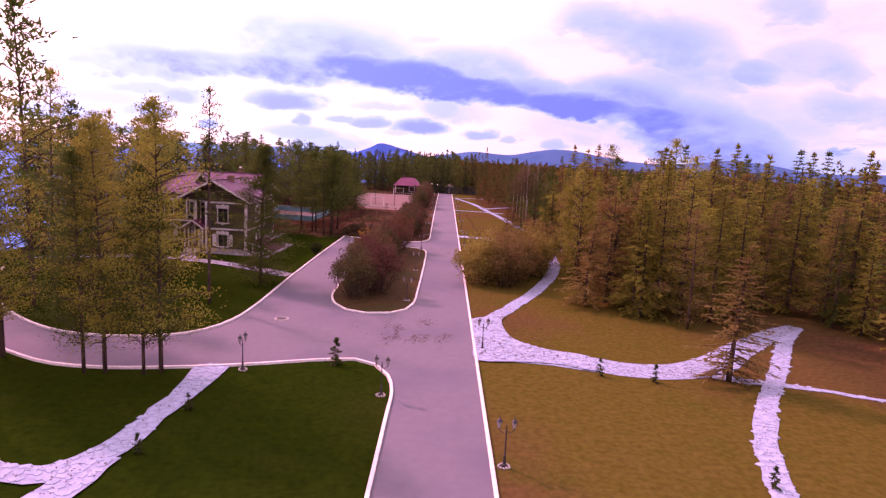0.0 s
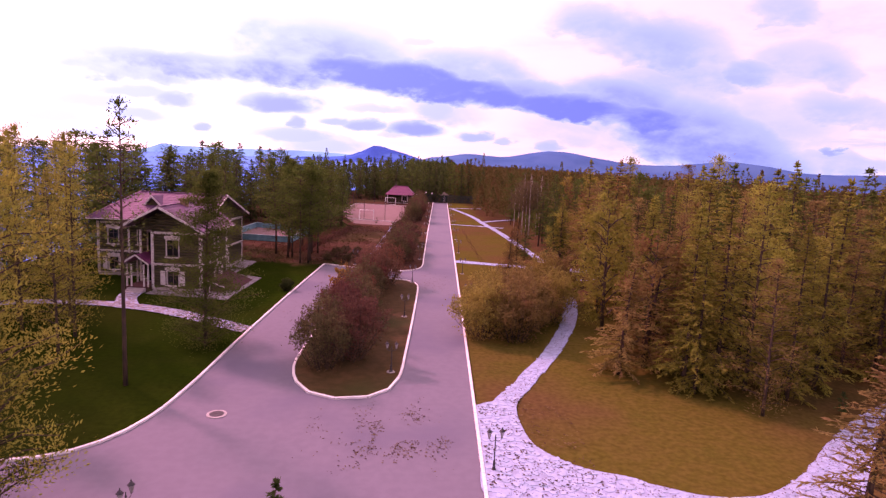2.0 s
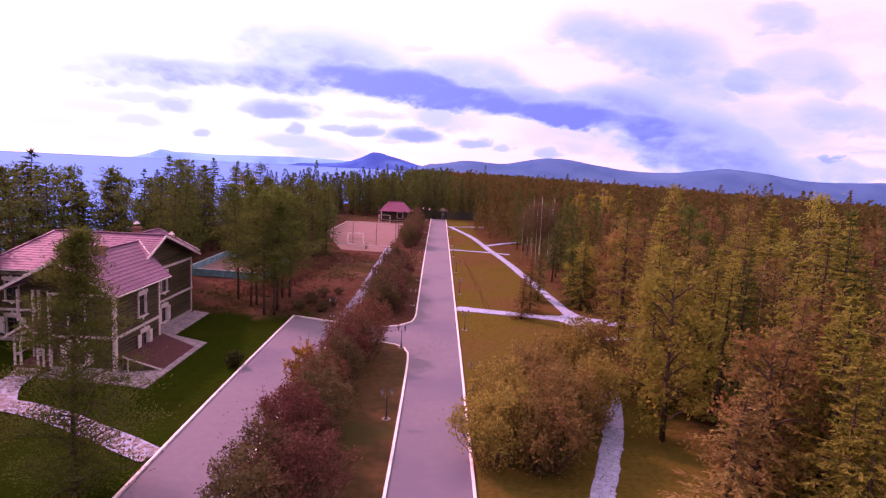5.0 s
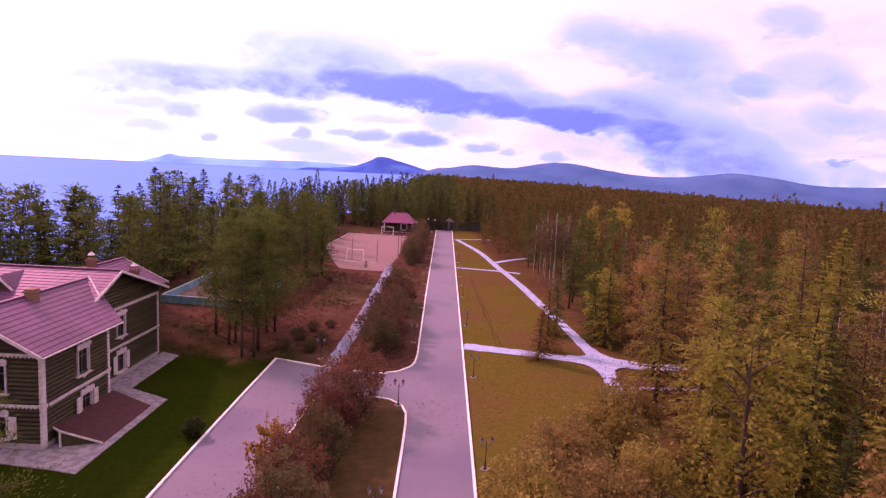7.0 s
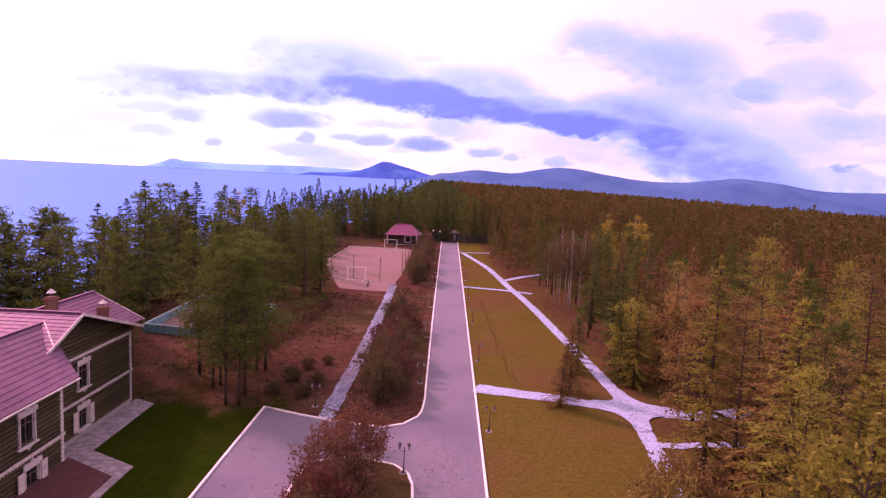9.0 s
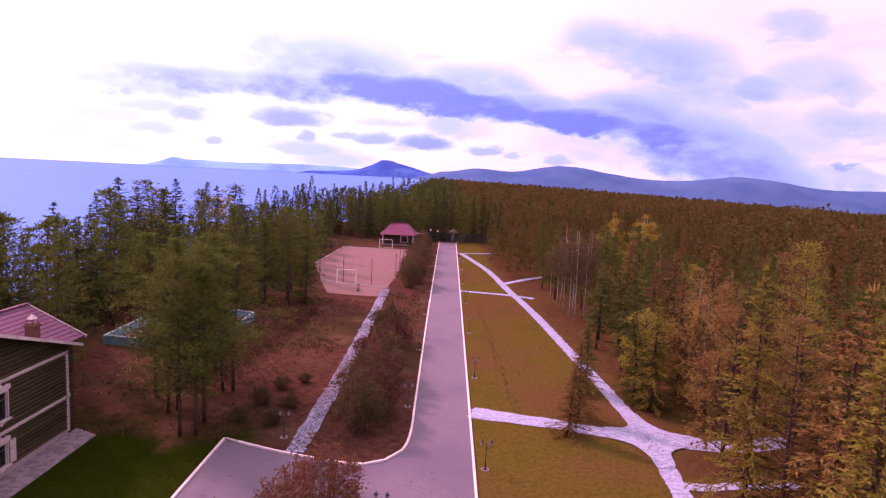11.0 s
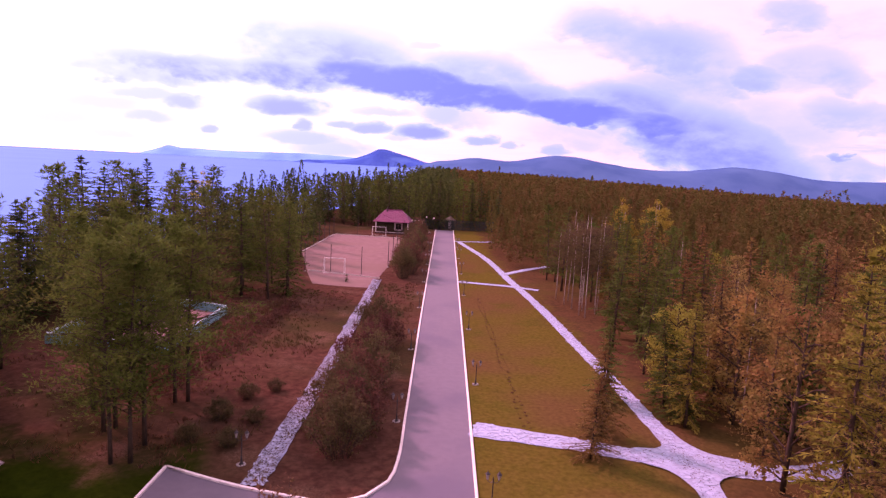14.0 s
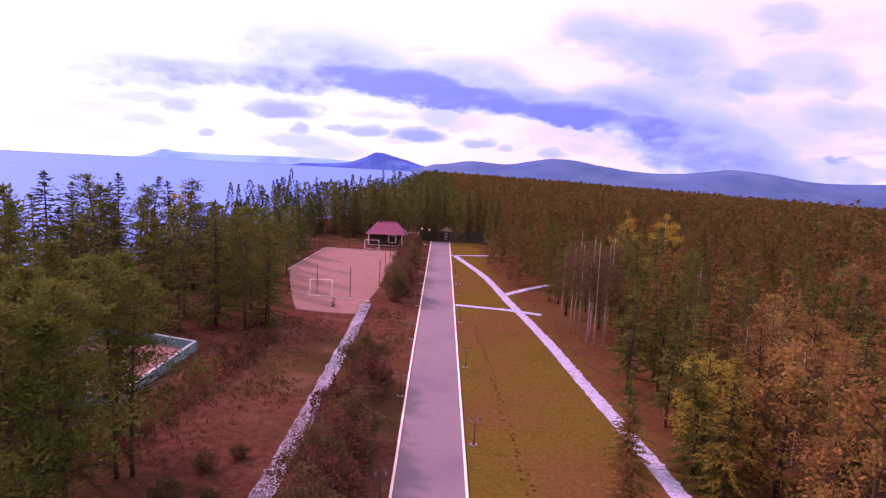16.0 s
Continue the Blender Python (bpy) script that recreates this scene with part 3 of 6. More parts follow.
M_WATER = water_material()
# blue distance haze is mixed straight into the peak and cape colours
M_HILL = material("far_hill_haze", (0.0, 0.100, 0.38), (0.0, 0.130, 0.48), 0.004, 8, 0.95, 0.0, third=(0.004, 0.180, 0.52), third_scale=0.0075)
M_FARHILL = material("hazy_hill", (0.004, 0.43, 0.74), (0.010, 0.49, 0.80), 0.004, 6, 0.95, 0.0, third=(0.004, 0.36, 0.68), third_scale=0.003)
# wooded hills whose base colour carries the blue of the far air
M_RHILL = material("forest_hill_haze", (0.008, 0.125, 0.29), (0.018, 0.148, 0.33), 0.006, 8, 0.95, 0.0, third=(0.020, 0.165, 0.34), third_scale=0.0028)
build_land()
hill("hill_cape", "cape far across the lake, tinted pale haze blue", -2200, -350, 4450, 300, ((-2000, 34, 80, 1.4), (-1860, 30, 230, 2), (-1480, 30, 330, 2), (-900, 44, 480, 2.5)), 10, M_FARHILL, 0.004)
hill("hill_peak", "steep mountain across the lake, tinted haze blue", -1000, 420, 4200, 500, ((-465, 46, 100, 1.4), (-410, 36, 190, 1.7), (-290, 30, 190, 2), (-600, 10, 300, 2)), 14, M_HILL, 0.006)
hill("hill_range", "long wooded hills behind the forest, tinted haze blue", -250, 4300, 4000, 900, ((190, 34, 170, 2), (720, 74, 290, 2.4), (1120, 22, 260, 2), (1830, 58, 300, 2), (2150, 14, 260, 2), (3000, 26, 400, 2)), 46, M_RHILL, 0.003)

# ---- road, kerbs, paths ----
ROAD_W = glide([(-1.9, -12), (-1.9, 29.5), (-1.92, 32.6), (-2.3, 34.6), (-3.1, 36.1), (-4.3, 36.8), (-5.8, 36.5), (-10.0, 35.0), (-13.0, 34.2), (-16.1, 33.7), (-18.7, 33.9), (-20.9, 34.8), (-26, 38.0), (-34, 44), (-42, 52)], 1.0)
ROAD_N = glide([(-37, 56), (-31, 46.8), (-25.2, 41.2), (-21.3, 39.0), (-18.3, 38.7), (-15.4, 39.4), (-13.9, 40.9), (-13.1, 43.4), (-12.9, 47.3), (-13.1, 56), (-13.25, 70), (-13.25, 87.2)], 1.0)
ROAD_P = glide([(-13.25, 87.2), (-9.1, 85.7), (-5.4, 84.8)], 1.0)[1:]
ROAD_C = glide([(-5.4, 84.8), (-4.2, 84.75), (-3.0, 85.4), (-2.05, 86.9), (-1.75, 89.2), (-1.75, 95), (-1.9, 123), (-2.1, 208.5)], 1.0)[1:]
ROAD_E = [Vector((2.3, 208.5 - 1.0 * i)) for i in range(221)]
ISLAND = glide([(-1.76, 55), (-1.76, 75.6), (-1.85, 77.0), (-2.2, 78.3), (-3.1, 79.3), (-4.4, 79.7), (-6.5, 79.8), (-8.0, 79.0), (-8.4, 76), (-8.4, 54), (-8.2, 51.2), (-7.5, 48.9), (-6.5, 47.4), (-5.0, 46.7), (-3.3, 47.1), (-2.3, 48.3), (-1.88, 50.2)], 1.0, closed=True)

M_ISLE = material("island_turf", (0.052, 0.032, 0.009), (0.076, 0.042, 0.014), 1.8, 8, 0.95, 0.1, bump=0.6, bump_scale=9, third=(0.034, 0.038, 0.008), third_scale=0.15)
road = tagged(new("road", finish(sheet(ROAD_W + ROAD_N + ROAD_P + ROAD_C + ROAD_E, 0.02), "road", M_PAVING)), "smooth grey-lilac asphalt drive and parking bay", "road", kind="structure")
lawn_island = tagged(new("planted_island", finish(sheet(ISLAND, 0.09, 0.1), "planted_island", M_ISLE)), "grassy kerbed planting island beside the drive", "lawn", kind="structure")

PATHS = {
    "cross_path": ([(3.4, 39.6, 3.2), (5.0, 39.2, 3.0), (6.8, 38.8, 2.6), (8.9, 38.05, 2.5), (11.0, 37.4, 2.3), (13.0, 37.5, 2.4), (15.6, 38.8, 2.4), (19.2, 42.6, 2.0), (22.9, 46.3, 1.6), (26.4, 49.2, 1.1)], 2.2),
    "south_path": ([(8.6, -4.0), (9.4, 12.0), (10.9, 20.5), (12.3, 24.9), (13.4, 28.05), (15.0, 31.4), (17.5, 35.5), (20.0, 39.4), (23.4, 45.0), (26.2, 48.9, 1.2)], 0.95),
    "link_path": ([(15.2, 37.3, 1.1), (16.6, 36.6, 0.9), (18.0, 36.3), (20.0, 35.8), (22.3, 34.8, 0.35), (27, 33.2, 0.3)], 0.6),
    "long_path": ([(4.0, 47.4), (5.7, 51.0), (8.3, 57.0), (11.0, 65.0, 1.2), (12.4, 71.0, 1.2), (13.2, 77), (13.9, 84), (14.3, 90.5), (14.1, 96), (13.6, 103.5), (12.75, 113.8), (11.6, 128), (9.65, 145), (7.7, 163), (3.3, 186.0)], 1.1),
    "lawn_path": ([(2.45, 93.7, 2.1), (5.0, 93.0, 1.9), (8.2, 92.3, 1.7), (11.5, 91.3, 1.6), (14.4, 90.8, 2.2), (17.2, 90.0), (20.2, 90.1), (24.1, 91.4)], 1.7),
    "stub_path": ([(13.7, 84.2), (15.8, 84.2), (18.2, 84.7), (21.5, 84.9)], 0.8),
    "short_path": ([(2.45, 141.2), (6, 140.4), (9.5, 139.6), (13.0, 138.0)], 1.0),
    "wood_path": ([(8.9, 148.4), (11.0, 151.2), (14.0, 155.0), (17.6, 158.6)], 1.1),
    "end_path": ([(2.45, 186.6), (6, 187.4), (11.8, 189.0)], 0.9),
    "court_path": ([(-8.5, 85.9), (-8.35, 96), (-8.35, 110), (-8.5, 125), (-8.65, 139.6)], 1.15),
    "west_path": ([(-11.1, 34.9, 1.7), (-11.0, 31.5, 1.25), (-11.15, 28.5), (-11.3, 25.8, 1.2), (-12.2, 24.0, 1.3), (-13.6, 23.8), (-16, 24.6), (-22, 26.5), (-34, 28.0), (-46, 27.0)], 1.05),
    "west_branch": ([(-11.3, 25.2, 1.2), (-11.5, 23.0, 1.4), (-12.0, 20.5), (-13.3, 17), (-15.0, 8.0), (-15.5, -4.0)], 1.2),
    "porch_path": ([(-26.3, 68.4), (-25.9, 66.6), (-24.6, 64.0)], 1.6),
    "house_path": ([(-13.3, 58.6), (-16.8, 60.6), (-21, 62.8), (-25.5, 64.1), (-31, 64.0), (-38, 61)], 1.5),
}
PATH_LINES = {k: glide(v[0], 0.7) for k, v in PATHS.items()}
PATH_LABEL = "pale irregular flagstone path strewn with leaves"
for i, (key, line) in enumerate(PATH_LINES.items()):
    PATH_OB = tagged(new(key, finish(ribbon(line, [width_at(p, *PATHS[key]) for p in line], 0.022 + 0.004 * i, 0.16), key, M_BED)), PATH_LABEL, "path", kind="structure")
MOUTH = glide([(2.4, 37.7), (2.4, 42), (2.4, 46.6), (3.3, 47.2), (4.2, 48.9), (4.95, 48.6), (4.5, 46.6), (4.45, 44.6), (4.9, 42.1), (6.5, 40.4), (8.9, 39.35), (8.7, 36.9), (7.0, 37.65), (4.6, 37.75)], 0.5, True)
flare = sheet(MOUTH, 0.082)
tagged(new("path_mouth", finish(flare, "path_mouth", M_BED)), "wide flagstone mouth of a garden path", "path", kind="structure")

CROSSING = glide([(11.6, 92.05), (13.3, 92.3), (13.75, 93.6), (13.75, 95), (14.7, 95.1), (15.1, 93.4), (16.0, 91.9), (18.0, 90.9), (18.0, 89.5), (16.5, 89.4), (15.2, 88.6), (14.6, 86.4), (13.6, 86.2), (13.5, 87.8), (12.9, 89.5), (11.5, 90.55)], 0.4, True)
cross = sheet(CROSSING, 0.086)
tagged(new("path_crossing", finish(cross, "path_crossing", M_BED)), "wide flagstone crossing of two garden paths", "path", kind="structure")

COURT = glide([(-16.4, 134.8), (-13, 134.1), (-8.9, 133.9)], 1) + [Vector((-8.3, 150)), Vector((-8.5, 187.2)), Vector((-23.4, 188.6)), Vector((-23.9, 161)), Vector((-18.8, 142.5))]
tagged(new("court", finish(sheet(COURT, 0.03), "court", M_SAND)), "pinkish sand ball court with white border boards", "court", kind="structure")

# ---- trees ----
def fan(verts, faces, p, d, length, width, rng, droop=0.0, plain=False):
    """A tapering spray of leaves or needles: a bent kite, or for distant trees one plain blade."""
    side = d.cross(Vector((rng.uniform(-1, 1), rng.uniform(-1, 1), 1.0))).normalized()
    mid = p + d * length * rng.uniform(0.3, 0.55) + side * width * rng.uniform(-0.2, 0.2)
    tip = p + d * length + Vector((0, 0, -droop * length))
    n = len(verts)
    if plain:
        verts += [tuple(p + side * width * 0.5), tuple(tip), tuple(p - side * width * 0.5)]
        faces.append((n, n + 1, n + 2))
        return
    verts += [tuple(p), tuple(mid + side * width * 0.55), tuple(tip), tuple(mid - side * width * 0.55)]
    faces.append((n, n + 1, n + 2, n + 3))


def leaf(verts, faces, p, size, rng):
    u = Vector((rng.gauss(0, 1), rng.gauss(0, 1), rng.gauss(0, 0.7))).normalized()
    w = u.cross(Vector((rng.gauss(0, 1), rng.gauss(0, 1), rng.gauss(0, 1)))).normalized()
    n = len(verts)
    verts += [tuple(p - u * size), tuple(p + w * size * 0.55), tuple(p + u * size), tuple(p - w * size * 0.55)]
    faces.append((n, n + 1, n + 2, n + 3))


def mesh_from(name, verts, faces, mat):
    me = bpy.data.meshes.new(name)
    me.from_pydata(verts, [], faces)
    me.materials.append(mat)
    return me


def conifer(seed, height, spread, bare=0.1, whorl=0.45, per=6, mat=None, sprays=7, droop=0.25, thin=1.0, ragged=0.25, fine=1.0):
    """Trunk mesh and crown data of a conifer: whorls of drooping boughs that shorten to the top."""
    rng = random.Random(seed)
    bm = bmesh.new()
    lean = Vector((rng.uniform(-0.02, 0.02), rng.uniform(-0.02, 0.02), 0))
    pts = [lean * z * z / max(height, 1) * 3 + Vector((0, 0, z)) for z in [height * k / 7 for k in range(8)]]
    tube(bm, pts, [max(0.014 * height * (1 - k / 7.3), 0.012) for k in range(8)], 6)
    verts, faces = [], []
    z = height * bare
    while z < height * 0.985:
        f = (z - height * bare) / (height * (1 - bare))
        reach = spread * ((1 - f) ** 0.8) * (0.45 + 0.55 * min(1.0, f * 5 + 0.35))
        axis = lean * z * z / max(height, 1) * 3 + Vector((0, 0, z))
        for k in range(per):
            if rng.random() > thin:
                continue
            a = rng.uniform(0, 2 * math.pi)
            ln = reach * rng.uniform(1 - ragged * 1.6, 1 + ragged)
            up = 0.25 - 0.5 * (1 - f) + rng.uniform(-0.15, 0.15)
            d = Vector((math.cos(a), math.sin(a), up)).normalized()
            tip = axis + d * ln + Vector((0, 0, -droop * ln * (1 - f)))
            tube(bm, [axis, tip], [0.02 + 0.008 * ln, 0.006], 3, cap=False)
            m = max(3, int(sprays * fine * fine * (0.5 + ln / max(spread, 0.1))))
            for j in range(m):
                s = (j + rng.random()) / m * 0.9 + 0.12
                p = axis + (tip - axis) * s
                sd = (d + Vector((rng.gauss(0, 0.75), rng.gauss(0, 0.75), rng.gauss(0, 0.28) - 0.05))).normalized()
                fan(verts, faces, p, sd, (0.30 + 0.24 * ln) / fine * rng.uniform(0.7, 1.3), 0.19 / fine * rng.uniform(0.7, 1.4), rng, droop * 0.5, fine == 1.0)
        z += whorl * rng.uniform(0.7, 1.3) * (1.0 - 0.35 * f)
    for k in range(6):
        fan(verts, faces, pts[-1] - Vector((0, 0, 0.5)), Vector((rng.gauss(0, 0.3), rng.gauss(0, 0.3), 1)).normalized(), 0.6, 0.12, rng)
    return finish(bm, "trunk", M_BARK, True), mesh_from("crown", verts, faces, mat)


def pine(seed, height, spread, bare=0.45, clumps=34, mat=None, leaves=46, fine=1.0, slim=1.0):
    """A pine: a bare stem, then uneven limbs that carry loose tufts of needles, with gaps between them."""
    rng = random.Random(seed)
    bm = bmesh.new()
    bend = Vector((rng.uniform(-0.06, 0.06), rng.uniform(-0.06, 0.06), 0))
    axis = lambda z: bend * z * (z / height) + Vector((0, 0, z))
    tube(bm, [axis(height * k / 6) for k in range(7)], [max(0.011 * height * (1 - k / 6.8), 0.015) for k in range(7)], 7)
    verts, faces = [], []
    side = rng.uniform(0, 6.28)
    for k in range(int(clumps)):
        f = (k + rng.random()) / clumps
        z = height * (bare + (0.99 - bare) * f)
        a = k * 2.4 + rng.uniform(-0.9, 0.9)
        env = (0.55 + 0.45 * min(1.0, f * 4)) * (1 - f) ** 0.55 * (1 + 0.25 * math.cos(a - side))
        reach = spread * 1.25 * env * rng.choice((0.35, 0.6, 0.85, 1.0, 1.25))
        tip = axis(z) + Vector((math.cos(a) * reach, math.sin(a) * reach, reach * rng.uniform(-0.1, 0.35)))
        tube(bm, [axis(z - reach * 0.15), (axis(z) + tip) * 0.5, tip], [0.04, 0.025, 0.01], 3, cap=False)
        r = (0.32 + 0.24 * spread * rng.uniform(0.4, 1.2)) * (1 - 0.45 * f)
        for j in range(int(leaves * fine * fine * rng.uniform(0.55, 1.3))):
            o = Vector((rng.gauss(0, 0.6), rng.gauss(0, 0.6), rng.gauss(0, 0.26))) * r
            p = axis(z).lerp(tip, rng.uniform(0.55, 1.02)) + o
            d = (o * 0.8 + Vector((rng.gauss(0, 0.4), rng.gauss(0, 0.4), 0.30))).normalized()
            fan(verts, faces, p, d, rng.uniform(0.25, 0.5) / fine, rng.uniform(0.10, 0.2) / fine * slim, rng, 0.0, fine < 2.2)
    for k in range(8):
        fan(verts, faces, axis(height - 0.5), Vector((rng.gauss(0, 0.4), rng.gauss(0, 0.4), 1)).normalized(), 0.55, 0.1, rng)
    return finish(bm, "trunk", M_BARK, True), mesh_from("crown", verts, faces, mat)


def broadleaf(seed, height, spread, bare=0.15, limbs=9, mat=None, leaves=2200, size=0.11, bark=None, narrow=1.0, girth=0.016):
    """A leafy tree or tall shrub: forked limbs and leaves gathered in uneven clumps."""
    rng = random.Random(seed)
    bm = bmesh.new()
    verts, faces, tips = [], [], []
    top = Vector((rng.uniform(-0.2, 0.2), rng.uniform(-0.2, 0.2), height * 0.96))
    tube(bm, [(0, 0, 0), top * 0.3, top * 0.65, top], [girth * height, girth * 0.8 * height, girth * 0.5 * height, 0.012], 6)
    stem_faces = len(bm.faces)
    for k in range(limbs):
        f = (k + 0.5) / limbs
        z0 = height * (bare + (0.82 - bare) * f)
        a = k * 2.4 + rng.uniform(-0.5, 0.5)
        reach = spread * (0.55 + 0.6 * math.sin(math.pi * (0.15 + 0.8 * f))) * rng.uniform(0.7, 1.1) * narrow
        s = top * (z0 / top.z)
        e = s + Vector((math.cos(a) * reach, math.sin(a) * reach, reach * rng.uniform(0.25, 0.8)))
        tube(bm, [s, (s + e) * 0.5 + Vector((0, 0, 0.1 * reach)), e], [girth * 0.4 * height, girth * 0.3 * height, 0.01], 3, cap=False)
        for q in range(3):
            t = e + Vector((rng.gauss(0, 0.35), rng.gauss(0, 0.35), rng.gauss(0.1, 0.3))) * spread * 0.5
            mid = s + (e - s) * rng.uniform(0.4, 0.9)
            tube(bm, [mid, t], [0.02, 0.006], 3, cap=False)
            tips.append(t)
        tips.append(e)
    tips += [top, top - Vector((0, 0, height * 0.12)), top * 0.75]
    for j in range(leaves):
        c = rng.choice(tips)
        r = 0.30 * spread * rng.uniform(0.5, 1.15)
        p = c + Vector((rng.gauss(0, 0.6), rng.gauss(0, 0.6), rng.gauss(0, 0.55))) * r
        if p.z < 0.15:
            p.z = 0.15 + rng.random() * 0.6
        leaf(verts, faces, p, size * rng.uniform(0.6, 1.35), rng)
    for k, f in enumerate(bm.faces):
        f.material_index = 1 if k >= stem_faces else 0
    stem = finish(bm, "trunk", bark or M_BARK, True)
    stem.materials.append(M_BARK)
    return stem, mesh_from("crown", verts, faces, mat)


def twiggy(seed, height, spread, mat, stems=30, leaves=6000, size=0.06):
    """An upright shrub: many stems fan out from the ground, clad in small leaves, their bare tips standing out of the outline."""
    rng = random.Random(seed)
    bm = bmesh.new()
    verts, faces, lines = [], [], []
    for k in range(stems):
        a, f = k * 2.4 + rng.uniform(-0.4, 0.4), math.sqrt((k + 0.5) / stems)
        reach = spread * f * rng.uniform(0.75, 1.15)
        h = height * (1.0 - 0.42 * f * f) * rng.uniform(0.72, 1.05)
        base = Vector((math.cos(a), math.sin(a), 0)) * 0.35 * spread * f
        tip = Vector((math.cos(a) * reach, math.sin(a) * reach, h))
        mid = base.lerp(tip, 0.5) + Vector((math.cos(a), math.sin(a), 0)) * 0.18 * reach
        tube(bm, [base, mid, tip], [0.035, 0.02, 0.005], 3, cap=False)
        lines.append((base, mid, tip))
        for q in range(2):
            s = mid.lerp(tip, rng.uniform(0.0, 0.7))
            e = s + Vector((rng.gauss(0, 0.3), rng.gauss(0, 0.3), rng.uniform(0.3, 0.7))) * 0.22 * height
            lines.append((s, s.lerp(e, 0.5), e))
    for j in range(leaves):
        b, m, t = lines[rng.randrange(len(lines))]
        s = rng.random() ** 0.8
        p = b.lerp(m, s * 2) if s < 0.5 else m.lerp(t, s * 2 - 1)
        r = 0.24 * spread * (1.15 - 0.85 * s)
        p = p + Vector((rng.gauss(0, 0.55), rng.gauss(0, 0.55), rng.gauss(0, 0.5))) * r
        p.z = max(p.z, 0.12 + 0.3 * rng.random())
        leaf(verts, faces, p, size * rng.uniform(0.6, 1.4), rng)
    return finish(bm, "trunk", M_BARK, True), mesh_from("crown", verts, faces, mat)


def plant(name, kind, x, y, scale, turn, label, category="tree", group="", tilt=0.0, wide=1.0):
    ob = thing(name, x, y, land_z(x, y) - 0.03, 0, label, category, group)
    ob.matrix_basis = pose(x, y, land_z(x, y) - 0.03, tilt, 0, turn) @ Matrix.Diagonal((scale * wide, scale * wide, scale, 1))
    for nm, me in zip(("trunk", "crown"), kind):
        o = new(nm, me)
        o.parent = ob
    return ob


K_SPRUCE = [conifer(10 + i, 12.0, 2.1 + 0.2 * i, 0.08, 0.42, 6, M_SPRUCE, 6) for i in range(3)]
K_PINE = [pine(20 + i, 12.0, 2.0 + 0.2 * i, 0.06 + 0.04 * i, 54, M_PINE, 28, 1.1) for i in range(4)]
K_YPINE = [conifer(30 + i, 12.0, 2.2, 0.2, 0.42, 5, M_PINE, 6, 0.1, 0.85, 0.35) for i in range(3)]
K_ROADPINE = [pine(35 + i, 12.0, 2.6, 0.14, 84, (M_YELLOW, M_PINE, M_YELLOW)[i], 30, 2.3, 0.85) for i in range(3)]
K_NYPINE = [conifer(33 + i, 12.0, 2.5, 0.05, 0.36, 6, M_YELLOW, 5, 0.1, 0.95, 0.35, 2.4) for i in range(2)]
K_NLARCH = [conifer(40 + i, 12.0, 2.4, 0.05, 0.36, 6, M_LARCH, 5, 0.2, 0.95, 0.35, 2.3) for i in range(3)]
K_NPINE = [conifer(30 + i, 12.0, 2.2, 0.06, 0.38, 6, M_PINE, 5, 0.1, 0.9, 0.35, 2.2) for i in range(2)]
K_RPINE = [pine(130 + i, 12.0, 2.5, 0.05, 62, (M_OLIVE, M_YELLOW, M_LARCH)[i], 20, 2.0, 0.85) for i in range(3)]
K_MPINE = [pine(140 + i, 12.0, 2.7, 0.26, 62, M_PINE, 34, 1.5) for i in range(2)]
K_LAWNPINE = pine(150, 12.0, 2.5, 0.02, 150, M_PINE, 44, 2.3, 0.75)
K_LARCH = [conifer(40 + i, 12.0, 2.4, 0.12, 0.40, 5, M_LARCH, 6, 0.2, 0.9, 0.35) for i in range(3)]
K_BARELARCH = [pine(50 + i, 14.0, 1.7, 0.40, 40, M_PINE, 9, 1.7) for i in range(1)]
K_BUSH = [twiggy(60 + i, 4.6, 2.0, M_DARKLEAF, 30, 3800, 0.085) for i in range(3)]
K_WINE = [twiggy(63 + i, 4.8, 2.1, (M_GREENBROWN, M_DARKLEAF, M_RUST)[i], 34, 6000, 0.07) for i in range(3)]
K_OLIVE = [twiggy(80 + i, 6.0, 2.9, (M_BUSH, M_OLIVE)[i], 44, 7500, 0.105) for i in range(2)]
K_MIX = [broadleaf(110 + i, 11.0, 2.1, 0.05, 24, (M_OLIVE, M_YELLOW, M_OLIVE, M_LARCH)[i % 4], 3800, 0.135) for i in range(4)]
K_GOLD = [twiggy(85, 4.2, 1.0, M_GOLD, 14, 2200, 0.08)]
K_BIRCH = [broadleaf(90 + i, 12.0, 1.7, 0.40, 16, M_GREENBROWN, 1500, 0.105, M_BIRCH, 0.8, 0.0052) for i in range(3)]
K_GOLDBIRCH = [broadleaf(98, 11.0, 1.7, 0.2, 14, M_PALEGOLD, 3000, 0.12, M_BIRCH, 0.8, 0.009)]
K_THIN = [conifer(55 + i, 12.0, 2.6, 0.06, 0.38, 6, M_OLIVE, 5, 0.15, 0.95, 0.35, 2.4) for i in range(3)]
K_SAPLING = [conifer(95 + i, 2.0, 0.55, 0.04, 0.17, 4, M_SPRUCE, 3, 0.1, 0.8, 0.4, 2.0) for i in range(2)]

RNG = random.Random(5)
MEADOW_NEAR = ((-18.4, 90.8, 12), (-18.0, 91.3, 11), (-16.1, 87.3, 11.5), (-15.2, 87.5, 11), (-15.4, 89.4, 12), (-16.4, 95.3, 12), (-15.7, 95.6, 11), (-19.6, 96.5, 12.5), (-18.6, 99.5, 11.5), (-20.6, 93.6, 12))
L_PINE, L_SPRUCE = "dark green pine with a bare reddish trunk", "dense dark green spruce with drooping boughs"
L_LARCH = "rusty orange autumn larch in the forest"


